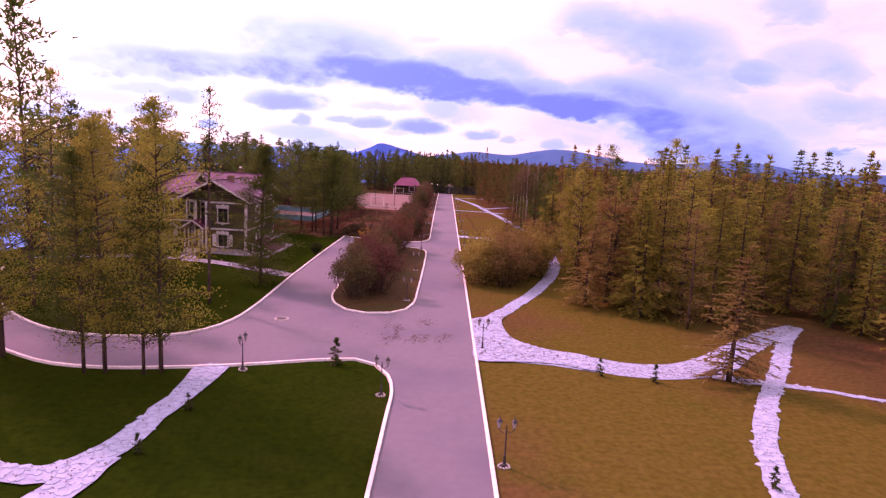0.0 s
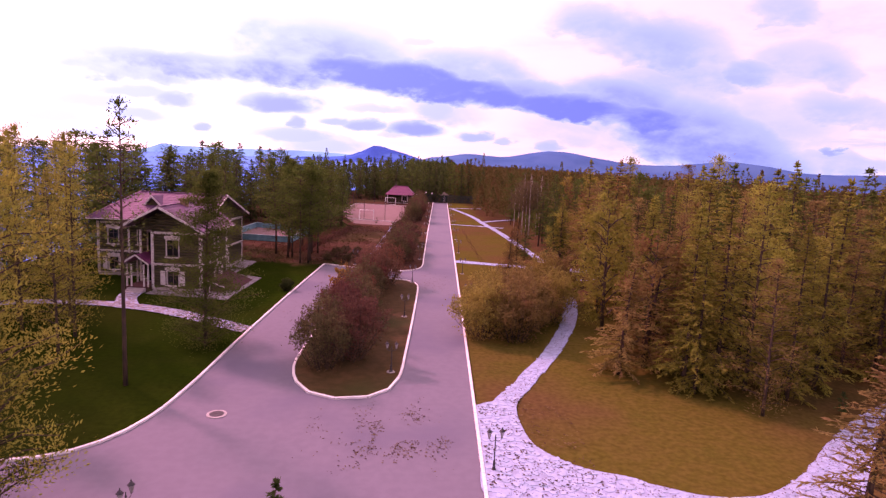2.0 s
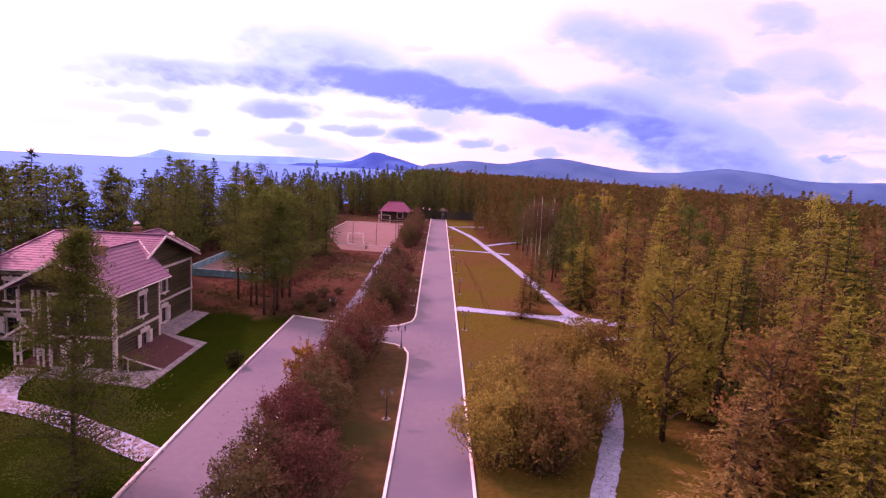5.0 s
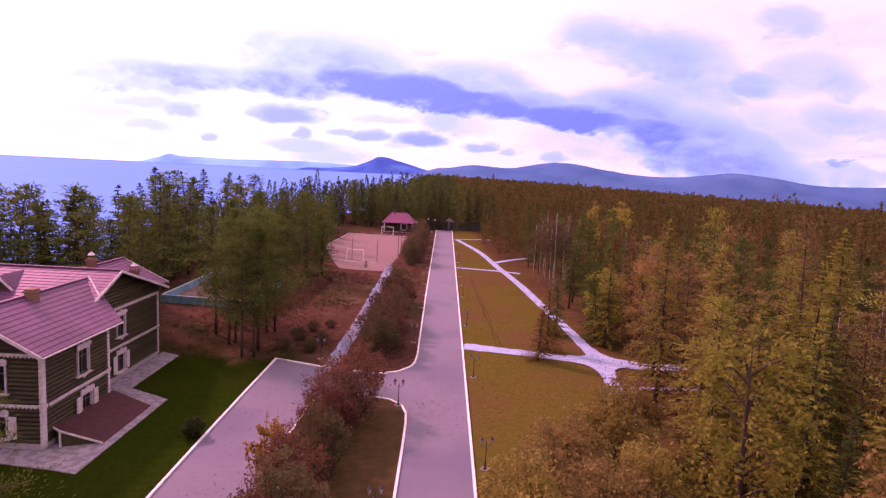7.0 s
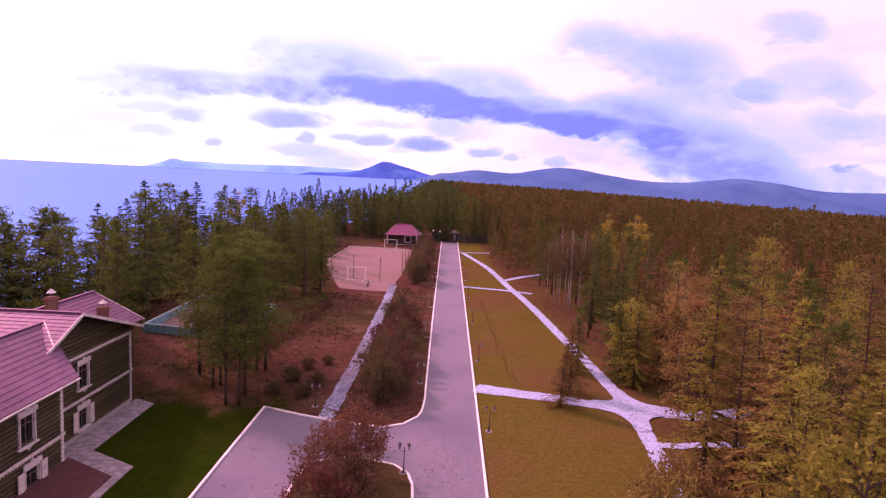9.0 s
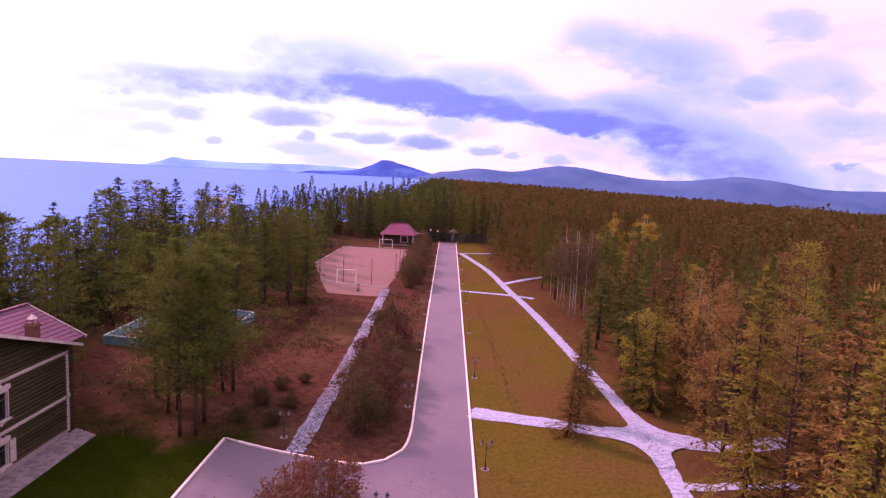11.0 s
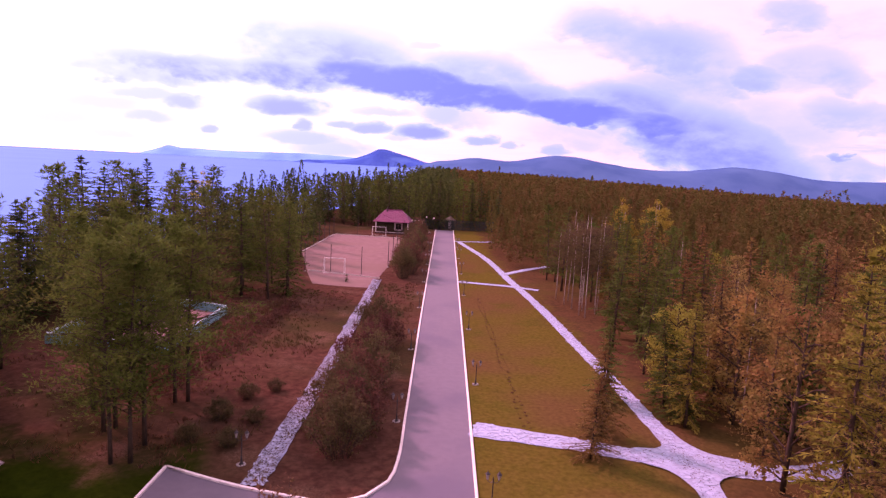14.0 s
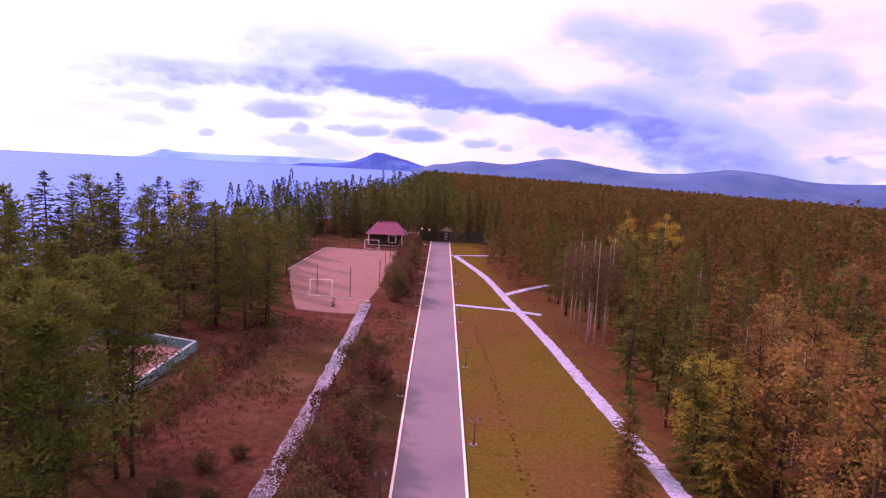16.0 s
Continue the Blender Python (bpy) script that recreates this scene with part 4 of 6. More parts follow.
def rnd_plant(name, kinds, x, y, h, base, label, group, category="tree", wide=1.0):
    plant(name, RNG.choice(kinds), x, y, h / base, RNG.uniform(0, 360), label, category, group, 0.0, wide * RNG.uniform(0.9, 1.12))


# tall trees beside the branch road
for x, y, h, k in ((-13.2, 33.6, 13.0, 0), (-13.9, 33.3, 10.0, 1), (-15.7, 33.2, 12.0, 2), (-16.6, 33.0, 10.5, 1), (-21.6, 34.6, 13.5, 0), (-23.2, 35.0, 12.8, 1), (-26.5, 44.2, 19.5, 0), (-28.5, 49.5, 16, 1), (-31, 46, 17, 2), (-24.5, 47.5, 13, 1), (-30, 54, 14, 0),
                   (-33.5, 58, 14, 2), (-27.5, 56, 12, 1), (-23.6, 55.4, 12.5, 1), (-25.6, 58.2, 13.4, 2), (-27.6, 60.8, 12.8, 1), (-29.4, 58.4, 13.8, 2), (-31.2, 61.4, 13.5, 1), (-22.6, 52.0, 11.0, 1)):
    plant("pine_tree", K_ROADPINE[k] if y < 36 else (K_RPINE[1] if k else K_PINE[1]), x, y, h / 12.0, x * 77 % 360, "yellow-green pine with a bare lower trunk", "tree", "pines by the branch road", 0, 0.8)
for x, y, h, k in ((-16.2, 47.4, 15.0, 0),):
    plant("larch_tree", K_BARELARCH[k], x, y, h / 14.0, 40, "thin sparse larch on the lawn by the house", "tree", "lawn larches", 0, 0.8)
plant("pine_tree", K_LAWNPINE, -14.8, 54.8, 0.95, 30, "tall olive-green pine on the lawn before the house", "tree")
# shrubs and small trees on the island
for i, (x, y, h, k) in enumerate(((-6.5, 51.4, 4.4, 0), (-5.2, 53.2, 4.7, 1), (-6.9, 54.6, 4.3, 2), (-5.8, 57.0, 4.6, 0), (-6.8, 59.6, 4.3, 1), (-6.0, 62.2, 4.5, 2), (-6.6, 65.2, 4.2, 0),
                                  (-5.9, 68.4, 4.3, 1), (-6.1, 71.6, 4.2, 2), (-5.5, 74.4, 4.8, 0), (-5.2, 77.2, 5.0, 1))):
    kind = K_WINE[0 if i in (0, 2, 5, 7) else (1 if i % 2 else 2)]
    plant("shrub", kind, x, y, h / 4.6, i * 67, "olive-green upright shrub in the planting island" if kind is K_WINE[0] else "wine-red upright autumn shrub in the planting island", "shrub", "island shrubs")
plant("shrub", K_GOLD[0], -7.7, 66.4, 1.1, 10, "bright orange-gold shrub among the island shrubs", "shrub", "island shrubs")
for i, y in enumerate((89.5, 91.8, 94.0, 96.6, 99.2, 102, 105, 108.5, 112)):
    plant("shrub", (K_WINE[0], K_BUSH[1], K_WINE[0], K_BUSH[0])[i % 4], -5.0 + 0.55 * math.sin(i * 2.1), y, RNG.uniform(0.78, 1.05), i * 51, "dull olive-brown shrub beside the drive", "shrub", "shrubs by the drive")
for i, y in enumerate((142, 145.0, 148, 151, 154.5, 158, 162, 166, 170, 174, 178, 182, 186, 190, 194)):
    plant("shrub", (K_WINE[0], K_BUSH[i % 3])[i % 2], -5.3 + 0.7 * math.sin(i * 1.7), y, RNG.uniform(1.0, 1.3) * (1.0 if y < 172 else 0.9), i * 51, "olive-brown shrub between drive and court", "shrub", "shrubs by the court", 0, 0.78)
for i, (x, y, h) in enumerate(((-13.4, 90.2, 1.2), (-11.0, 89.8, 1.3), (-12.8, 93.2, 1.5), (-10.6, 93.0, 1.1), (-12.2, 96.6, 1.3), (-10.8, 98.2, 1.0))):
    plant("shrub", K_WINE[0], x, y, h / 4.8, i * 83, "low dark green bush in the dry meadow", "shrub", "meadow bushes", 0, 1.5)
# big bushes right of the drive
for i, (x, y, h, w) in enumerate(((3.5, 59.4, 4.7, 1.0), (5.9, 59.0, 4.9, 1.0), (4.4, 62.4, 5.0, 1.0), (7.2, 62.4, 5.2, 1.0), (9.4, 64.8, 5.0, 0.95), (6.4, 66.6, 5.2, 0.95), (9.6, 69.4, 5.6, 0.9), (11.2, 72.6, 5.4, 0.85))):
    plant("tree", K_OLIVE[i % 2], x, y, h / 6.0, i * 80, "broad olive and gold bush at the drive's edge", "tree", "bushes by the drive", 0, w)
for i, (x, y) in enumerate(((15.4, 128.3), (16.4, 127.4), (14.4, 133.0), (16.9, 129.6), (15.6, 125.2), (17.6, 126.2), (15.8, 132.5), (18.4, 128.4), (14.9, 130.4), (16.0, 124.0), (17.2, 131.6), (18.8, 131.0))):
    plant("birch", K_BIRCH[i % 3], x, y, RNG.uniform(0.75, 0.98), i * 77, "slender pale-barked birch with thin yellowing leaves", "tree", "birch grove")
for i, (x, y, h, k) in enumerate(((10.2, 93.8, 6.0, 0), (8.9, 90.6, 5.0, 1), (12.0, 99.5, 6.0, 2), (15.9, 99.0, 7, 0), (16.2, 96.5, 7, 1), (15.7, 36.5, 7.5, 2), (13.9, 54.6, 9, 0), (11.6, 52.6, 7.5, 1))):
    plant("larch_tree", K_NLARCH[i] if i < 2 else (K_NPINE[i % 2] if i < 5 else K_THIN[k]), x, y, h / 12.0, i * 95, "loose olive-brown autumn larch beside the garden path", "tree", "larches by the path", 0, 1.4)
for i, (x, y, h) in enumerate(((33.0, 153.5, 12.5), (31.5, 167, 12), (35.5, 160, 12), (-40.5, 160, 13), (27, 150, 11))):
    plant("birch", K_GOLDBIRCH[0], x, y, h / 11.0, i * 77, "golden yellow birch among dull conifers", "tree", "golden birches")
# lakeside pines west of the house
for i, (x, y, h) in enumerate(((-36, 64.5, 13), (-38, 70, 13), (-36.5, 77, 14), (-40.5, 74, 12), (-37, 84, 13), (-41, 66, 12), (-42, 80, 13), (-38, 90, 13), (-41.5, 88, 12), (-39.5, 94, 13), (-43, 92, 12.5), (-36, 96, 13), (-40, 99, 12), (-44, 97, 13), (-43.5, 85.5, 13), (-44, 75, 12), (-43, 70, 12.5), (-37, 101.5, 12))):
    rnd_plant("pine_tree", K_PINE, x, y, h, 12.0, L_PINE, "lakeside wood", "tree", 1.3)
# pines between house and court
for i, (x, y, h) in enumerate(MEADOW_NEAR):
    rnd_plant("pine_tree", K_MPINE, x, y, h, 12.0, L_PINE, "pines by the meadow")
for i, (x, y, h) in enumerate(((-26.5, 91.5, 11.5), (-29.5, 95, 12.5), (-32, 92, 12), (-30.5, 99.5, 12), (-34.4, 104, 12), (-34, 112, 13), (-25, 123, 12), (-28, 124.5, 12), (-31, 127, 13), (-27, 129, 12), (-17.6, 127.0, 11), (-19.2, 125.0, 12), (-20.5, 129.0, 12), (-18.6, 131.5, 10.5), (-22.5, 126.0, 13), (-21.2, 133.5, 12),
                               (-24.0, 131.0, 12.5), (-22.6, 146.0, 11.0), (-23.2, 150.5, 11.5), (-22.8, 155.5, 10.5))):
    rnd_plant("pine_tree", K_PINE + K_NPINE, x, y, h, 12.0, L_PINE, "pines by the meadow")


def on_open_ground(x, y):
    """Lawns, roads and paths stay free of forest."""
    if -9.5 < x < 12.5 and y < 50 or -2 <= x < 10 and y < 66:
        return True
    if -8 < x < 13 + 0.4 * math.sin(y) and y < 118 or -8 < x < 13.0 - (y - 118) * 0.02 and 118 <= y < 150 or -8 < x < 9.5 and 150 <= y < 209:
        return True
    if -27 < x < -7 and 128 < y < 205 and not (x < -24.8 and y < 190):
        return True
    if -34 < x < -8 and 40 < y < 136 and not (x < -28 and y > 118) or -33 < x < -8 and y < 140:
        return True
    if -35 < x < -8 and 28 < y < 66 or x < -30 and abs(y - 44.5 + (x + 30) * 1.05) < 6.5 or x > -10 and x < 24 and y < 40:
        return True
    if -38 < x < -30 and 62 < y < 92:
        return True
    if 12 < x < 28 and 10 < y < 49 + (x - 12) * 0.25:
        return True
    if 11 < x < 17.5 and 120 < y < 136:
        return True
    for key, line in PATH_LINES.items():
        if near_line((x, y), line, PATHS[key][1] * 0.5 + 1.0):
            return True
    return False


def forest():
    """Singly planted trees near the way; the woods beyond them are one mass."""
    spots, far = [], []
    rng = random.Random(11)
    for gx in range(-60, 130, 4):
        for gy in range(20, 330, 4):
            x, y = gx + rng.uniform(-1.9, 1.9), gy + rng.uniform(-1.9, 1.9)
            if on_open_ground(x, y) or x < shore(y) + 4:
                continue
            if x > 60 and y < 60 - (x - 60) * 0.5:
                continue
            if -36 < x < 14 and 203 < y < 224:
                continue
            (spots if (x < (42 if 56 < y < 130 else 34) and y < 150 and x > -52) else far).append((x, y))
    for gx in range(-70, 420, 7):
        for gy in range(330, 760, 8):
            x, y = gx + rng.uniform(-3, 3), gy + rng.uniform(-3, 3)
            if x > shore(y) + 4 and abs(x) < y * 0.85:
                far.append((x, y))
    for gx in range(13, 36, 4):
        for gy in range(42, 112, 4):
            x, y = gx + 2 + rng.uniform(-1.2, 1.2), gy + 2 + rng.uniform(-1.2, 1.2)
            if not on_open_ground(x, y) and rng.random() < 0.4:
                spots.append((x, y))
    for gx in range(-60, 900, 17):
        for gy in range(765, 1500, 24):
            x, y = gx + rng.uniform(-8, 8), gy + rng.uniform(-10, 10)
            if x > shore(y) + 4 and abs(x) < y * 0.85:
                far.append((x, y))
    for gx in range(130, 620, 7):
        for gy in range(60, 330, 8):
            x, y = gx + rng.uniform(-3, 3), gy + rng.uniform(-3, 3)
            if x < 60 + y * 1.9:
                far.append((x, y))
    return spots, far


SPOTS, FAR = forest()
for x, y in SPOTS:
    if x > 0:
        r = RNG.random()
        tall = RNG.uniform(10.0, 14.2) if y < 92 and x > 13 and RNG.random() < 0.6 else RNG.uniform(8.0, 11.5)
        if 14 < x < 38 and y < 96 and RNG.random() < 0.66:
            rnd_plant("pine_tree", K_NYPINE * 2 + K_RPINE[:2] + K_NPINE[:1], x, y, tall, 12.0, "yellow-green pine at the forest edge", "right-hand forest")
        elif r < 0.12:
            rnd_plant("tree", K_MIX, x, y, RNG.uniform(6.5, 11), 11.0, "rounded rust and olive autumn tree in the forest", "right-hand forest")
        elif r < 0.38:
            rnd_plant("larch_tree", K_NLARCH if y < 105 and x < 30 else K_LARCH, x, y, tall, 12.0, L_LARCH, "right-hand forest")
        elif r < 0.94:
            rnd_plant("pine_tree", (K_NPINE[:1] + K_NYPINE[:1] + K_RPINE * 2 if y < 105 and x < 30 else K_YPINE) + K_PINE[:1], x, y, tall, 12.0, L_PINE, "right-hand forest")
        else:
            rnd_plant("birch", K_BIRCH, x, y, RNG.uniform(7, 10), 12.0, "olive and gold birch in the forest", "right-hand forest")
    else:
        if RNG.random() < 0.6:
            rnd_plant("pine_tree", K_PINE + K_YPINE, x, y, RNG.uniform(8.5, 14.5), 12.0, L_PINE, "lakeside wood", "tree", 1.3)
        else:
            rnd_plant("spruce_tree", K_SPRUCE, x, y, RNG.uniform(8.5, 15.0), 12.0, L_SPRUCE, "lakeside wood", "tree", 1.25)


# tall dark spruces and pines behind the court and the end fence
for i in range(12):
    for j in range(4):
        x, y = -35 + 4.3 * i + RNG.uniform(-1.4, 1.4), 210.5 + 4.2 * j + RNG.uniform(-1.2, 1.2)
        if abs(x - 1.4) < 2.6 and y < 217:
            continue
        rnd_plant("spruce_tree", K_SPRUCE + K_PINE[:2], x, y, RNG.uniform(9.5, 13.8), 12.0, L_SPRUCE, "spruces behind the court")
# trees that close the end of the garden path
for i, (x, y, h) in enumerate(((29.6, 51.0, 9), (28.2, 53.6, 11), (31.4, 53.0, 12), (26.4, 54.2, 9), (30.4, 47.8, 7), (14.8, 50.6, 9.5), (17.6, 47.0, 8.5), (20.2, 49.4, 10), (23.0, 51.4, 10.5), (16.2, 54.0, 10.5), (19.4, 53.6, 11))):
    rnd_plant("pine_tree", K_NYPINE + K_RPINE[:2], x, y, h, 12.0, "yellow-green pine at the forest edge", "right-hand forest")


def far_wood(name, spots, mat, label, seed):
    """Many coarse trees in one mesh, pointed and rounded, each a heap of ragged sprays."""
    rng = random.Random(seed)
    verts, faces = [], []
    for x, y in spots:
        lump = noise.noise((x * 0.03, y * 0.03, 2.0))
        if lump < -0.42 and y < 700:
            continue
        h = rng.uniform(5.0, 10.5) + 3.0 * lump + (rng.uniform(1.5, 4.0) if rng.random() < 0.16 else 0.0)
        r = rng.uniform(1.2, 2.3)
        z0 = land_z(x, y)
        point = rng.random() < 0.68
        near, edge = y < 330 and x < 130, y < 235 and x < 62
        n = 230 if edge else (90 if near else (40 if y < 765 else 16))
        big = 0.33 if edge else (0.54 if near else (1.0 if y < 765 else 3.2))
        if y > 196 and x < 16:
            h += 2.2
        for k in range(n):
            f = (k + rng.random()) / n
            a = k * 2.4 + rng.uniform(-0.5, 0.5)
            env = (1 - f) ** 0.8 if point else math.sin(math.pi * (0.12 + 0.86 * f)) ** 0.7
            rr = r * env * rng.uniform(0.5, 1.1)
            c = Vector((x + math.cos(a) * rr, y + math.sin(a) * rr, z0 + h * (0.14 + 0.84 * f)))
            d = Vector((math.cos(a), math.sin(a), rng.uniform(-0.5, 0.9))).normalized()
            s = d.cross(Vector((rng.gauss(0, 1), rng.gauss(0, 1), rng.gauss(0, 1)))).normalized()
            ln, wd = big * rng.uniform(0.7, 1.4), big * rng.uniform(0.4, 0.8)
            i = len(verts)
            verts += [tuple(c + s * wd - d * ln * 0.3), tuple(c - s * wd - d * ln * 0.3), tuple(c + d * ln)]
            faces.append((i, i + 1, i + 2))
    tagged(new(name, mesh_from(name, verts, faces, mat)), label, "forest", kind="stuff")


far_r = [p for p in FAR if p[0] > 4]
far_wood("far_larch_wood", far_r[::3], M_FARWOOD, "rust-brown larch forest reaching to the hills", 3)
far_wood("far_pine_wood", far_r[1::3], M_FARGREEN, "olive pine forest reaching to the hills", 4)
far_wood("far_mixed_wood", far_r[2::3], M_FARWOOD, "olive-gold mixed forest reaching to the hills", 5)
far_wood("far_lake_wood", [p for p in FAR if p[0] <= 4], M_SPRUCE, "dark green conifer wood along the lake shore", 6)

# ---- the log house ----
LOG_R = 0.12


def log_mesh():
    """One log a metre long and a log's height high, its round face towards -y."""
    prof = ((0.0, -0.5), (-0.065, -0.44), (-0.112, -0.22), (-0.128, 0), (-0.112, 0.22), (-0.065, 0.44), (0.0, 0.5), (0.10, 0.5), (0.10, -0.5))
    bm = bmesh.new()
    ra = [bm.verts.new((0, y, z * 2 * LOG_R)) for y, z in prof]
    rb = [bm.verts.new((1, y, z * 2 * LOG_R)) for y, z in prof]
    k = len(prof)
    for j in range(k):
        bm.faces.new((ra[j], rb[j], rb[(j + 1) % k], ra[(j + 1) % k]))
    bm.faces.new(ra)
    bm.faces.new(rb[::-1])
    bmesh.ops.recalc_face_normals(bm, faces=bm.faces)
    return finish(bm, "log", M_LOG)


LOG = log_mesh()


def log_wall(parent, m, length, z0, z1, holes=(), reach=None):
    """A wall of stacked round logs along +x, its face towards -y, on an inner lining. holes: (x0, x1, z0, z1). reach(z): the part of the length that stands at that height."""
    bm = bmesh.new()
    if reach:
        (a0, b0), (a1, b1) = reach(z0), reach(z1)
        vs = [bm.verts.new((x, y, z)) for y in (0.11, 0.2) for x, z in ((a0, z0), (b0, z0), (max(b1, a1 + 0.02), z1), (min(a1, b1 - 0.02), z1))]
        for f in ((0, 1, 2, 3), (7, 6, 5, 4), (0, 4, 5, 1), (1, 5, 6, 2), (2, 6, 7, 3), (3, 7, 4, 0)):
            bm.faces.new([vs[i] for i in f])
    else:
        box(bm, 0, length, 0.11, 0.2, z0, z1)
    wall = part("wall", bm, M_LOG, parent)
    wall.matrix_basis = m
    n = max(1, round((z1 - z0) / (2 * LOG_R)))
    step = (z1 - z0) / n
    for i in range(n):
        zc = z0 + (i + 0.5) * step
        a, b = reach(zc) if reach else (0.0, length)
        spans = [(a, b)]
        for hx0, hx1, hz0, hz1 in holes:
            if hz0 < zc < hz1:
                spans = [s for p, q in spans for s in ((p, min(q, hx0)), (max(p, hx1), q))]
        for p, q in spans:
            if q - p > 0.05:
                piece("log", LOG, wall, pose(p, 0, zc) @ Matrix.Diagonal((q - p, 1, step / (2 * LOG_R), 1)))
    return wall


def roof_slope(a, b, c, d, course=0.36, thick=0.05):
    """Courses of pressed tin tile between the eave a-b and the ridge d-c."""
    a, b, c, d = map(Vector, (a, b, c, d))
    nrm = (b - a).cross(d - a).normalized()
    if nrm.z < 0:
        nrm = -nrm
    n = max(3, int((d - a).length / course))
    bm = bmesh.new()
    rows = []
    for i in range(n):
        rows += [(i / n, 0.032), (min(1.0, (i + 1) / n), 0.008)]
    m = max(2, int(max((b - a).length, (c - d).length) / 0.35))
    skins = []
    for top in (True, False):
        grid = []
        for s, lift in (rows if top else [(0.0, 0.0), (1.0, 0.0)]):
            p, q = a.lerp(d, s), b.lerp(c, s)
            grid.append([bm.verts.new(p.lerp(q, k / m) + nrm * ((lift + (0.012 if k % 2 else 0.0)) if top else -thick)) for k in range(m + 1)])
        for lo, hi in zip(grid, grid[1:]):
            for k in range(m):
                bm.faces.new((lo[k], lo[k + 1], hi[k + 1], hi[k]) if top else (lo[k], hi[k], hi[k + 1], lo[k + 1]))
        skins.append(grid)
    t, u = skins
    for k in range(m):
        bm.faces.new((t[0][k + 1], t[0][k], u[0][k], u[0][k + 1]))
        bm.faces.new((t[-1][k], t[-1][k + 1], u[1][k + 1], u[1][k]))
    for k in (0, m):
        bm.faces.new([g[k] for g in t] + [u[1][k], u[0][k]])
    bmesh.ops.recalc_face_normals(bm, faces=bm.faces)
    return bm


def beam(p, q, w, h, up=(0, 0, 1)):
    """A board from p to q, w wide and h high."""
    p, q = Vector(p), Vector(q)
    d = (q - p).normalized()
    s = d.cross(Vector(up)).normalized()
    t = s.cross(d)
    bm = bmesh.new()
    vs = [bm.verts.new(e + s * (w * i / 2) + t * (h * j / 2)) for e in (p, q) for i, j in ((-1, -1), (1, -1), (1, 1), (-1, 1))]
    for f in ((0, 1, 2, 3), (7, 6, 5, 4), (0, 4, 5, 1), (1, 5, 6, 2), (2, 6, 7, 3), (3, 7, 4, 0)):
        bm.faces.new([vs[i] for i in f])
    bmesh.ops.recalc_face_normals(bm, faces=bm.faces)
    return bm


def carved_band(length, depth=0.20):
    """A white frieze board with a row of pointed teeth along its lower edge, along +x."""
    bm = boxes((0, length, -0.20, -0.13, 0, 0.11))
    n = int(length / 0.22)
    for i in range(n):
        x0, x1 = length * i / n, length * (i + 1) / n
        vs = [bm.verts.new(p) for p in ((x0, -0.19, 0), (x1, -0.19, 0), ((x0 + x1) / 2, -0.19, -depth * 0.6), (x0, -0.15, 0), (x1, -0.15, 0), ((x0 + x1) / 2, -0.15, -depth * 0.6))]
        for f in ((0, 2, 1), (3, 4, 5), (0, 3, 5, 2), (1, 2, 5, 4)):
            bm.faces.new([vs[k] for k in f])
    return bm


def window_at(parent, m, w, h, shutters):
    """A carved white window: casing, cross bars, pane, crown board, apron and perhaps two shutters. Its sill's middle is at m, its face towards -y."""
    e = 0.06
    win = part("window", boxes((-w / 2 - e, -w / 2, -0.22, 0.05, 0, h), (w / 2, w / 2 + e, -0.22, 0.05, 0, h), (-w / 2 - e, w / 2 + e, -0.22, 0.05, h, h + 0.10), bevel=0.008), M_TRIM, parent)
    win.matrix_basis = m
    part("pane", boxes((-w / 2, w / 2, -0.04, -0.02, 0, h)), M_GLASS, win, "dark reflecting pane")
    part("sash", boxes((-0.015, 0.015, -0.08, -0.045, 0, h), (-w / 2, -0.016, -0.08, -0.045, h * 0.7, h * 0.7 + 0.03), (0.016, w / 2, -0.08, -0.045, h * 0.7, h * 0.7 + 0.03)), M_SASH, win)
    part("sill", boxes((-w / 2 - 0.2, w / 2 + 0.2, -0.30, 0.0, -0.07, -0.002), bevel=0.01), M_TRIM, win)
    bm = bmesh.new()
    # crown board with three points
    k = w / 2 + 0.17
    front = [(-k, h + 0.10), (k, h + 0.10), (k, h + 0.34), (k * 0.62, h + 0.40), (k * 0.34, h + 0.32), (0, h + 0.50), (-k * 0.34, h + 0.32), (-k * 0.62, h + 0.40), (-k, h + 0.34)]
    fa = [bm.verts.new((x, -0.25, z)) for x, z in front]
    fb = [bm.verts.new((x, -0.18, z)) for x, z in front]
    bm.faces.new(fa)
    bm.faces.new(fb[::-1])
    for i in range(len(front)):
        j = (i + 1) % len(front)
        bm.faces.new((fa[j], fa[i], fb[i], fb[j]))
    part("crown", bm, M_TRIM, win, "carved white crown board")
    bm = bmesh.new()
    front = [(-w / 2 - 0.1, -0.07), (-0.12, -0.16), (0, -0.30), (0.12, -0.16), (w / 2 + 0.1, -0.07)]
    fa = [bm.verts.new((x, -0.24, z)) for x, z in front]
    fb = [bm.verts.new((x, -0.19, z)) for x, z in front]
    bm.faces.new(fa)
    bm.faces.new(fb[::-1])
    for i in range(len(front)):
        j = (i + 1) % len(front)
        bm.faces.new((fa[j], fa[i], fb[i], fb[j]))
    part("apron", bm, M_TRIM, win)
    if shutters:
        for s in (-1, 1):
            x0, x1 = sorted((s * (w / 2 + 0.14), s * (w / 2 + 0.12 + w * 0.46)))
            part("shutter", boxes((x0, x1, -0.24, -0.19, 0.02, h + 0.04), (x0 + 0.07, x1 - 0.07, -0.26, -0.241, 0.12, h * 0.48), (x0 + 0.07, x1 - 0.07, -0.26, -0.241, h * 0.55, h - 0.06), bevel=0.006), M_TRIM, win, "white panelled shutter, open")
    return win


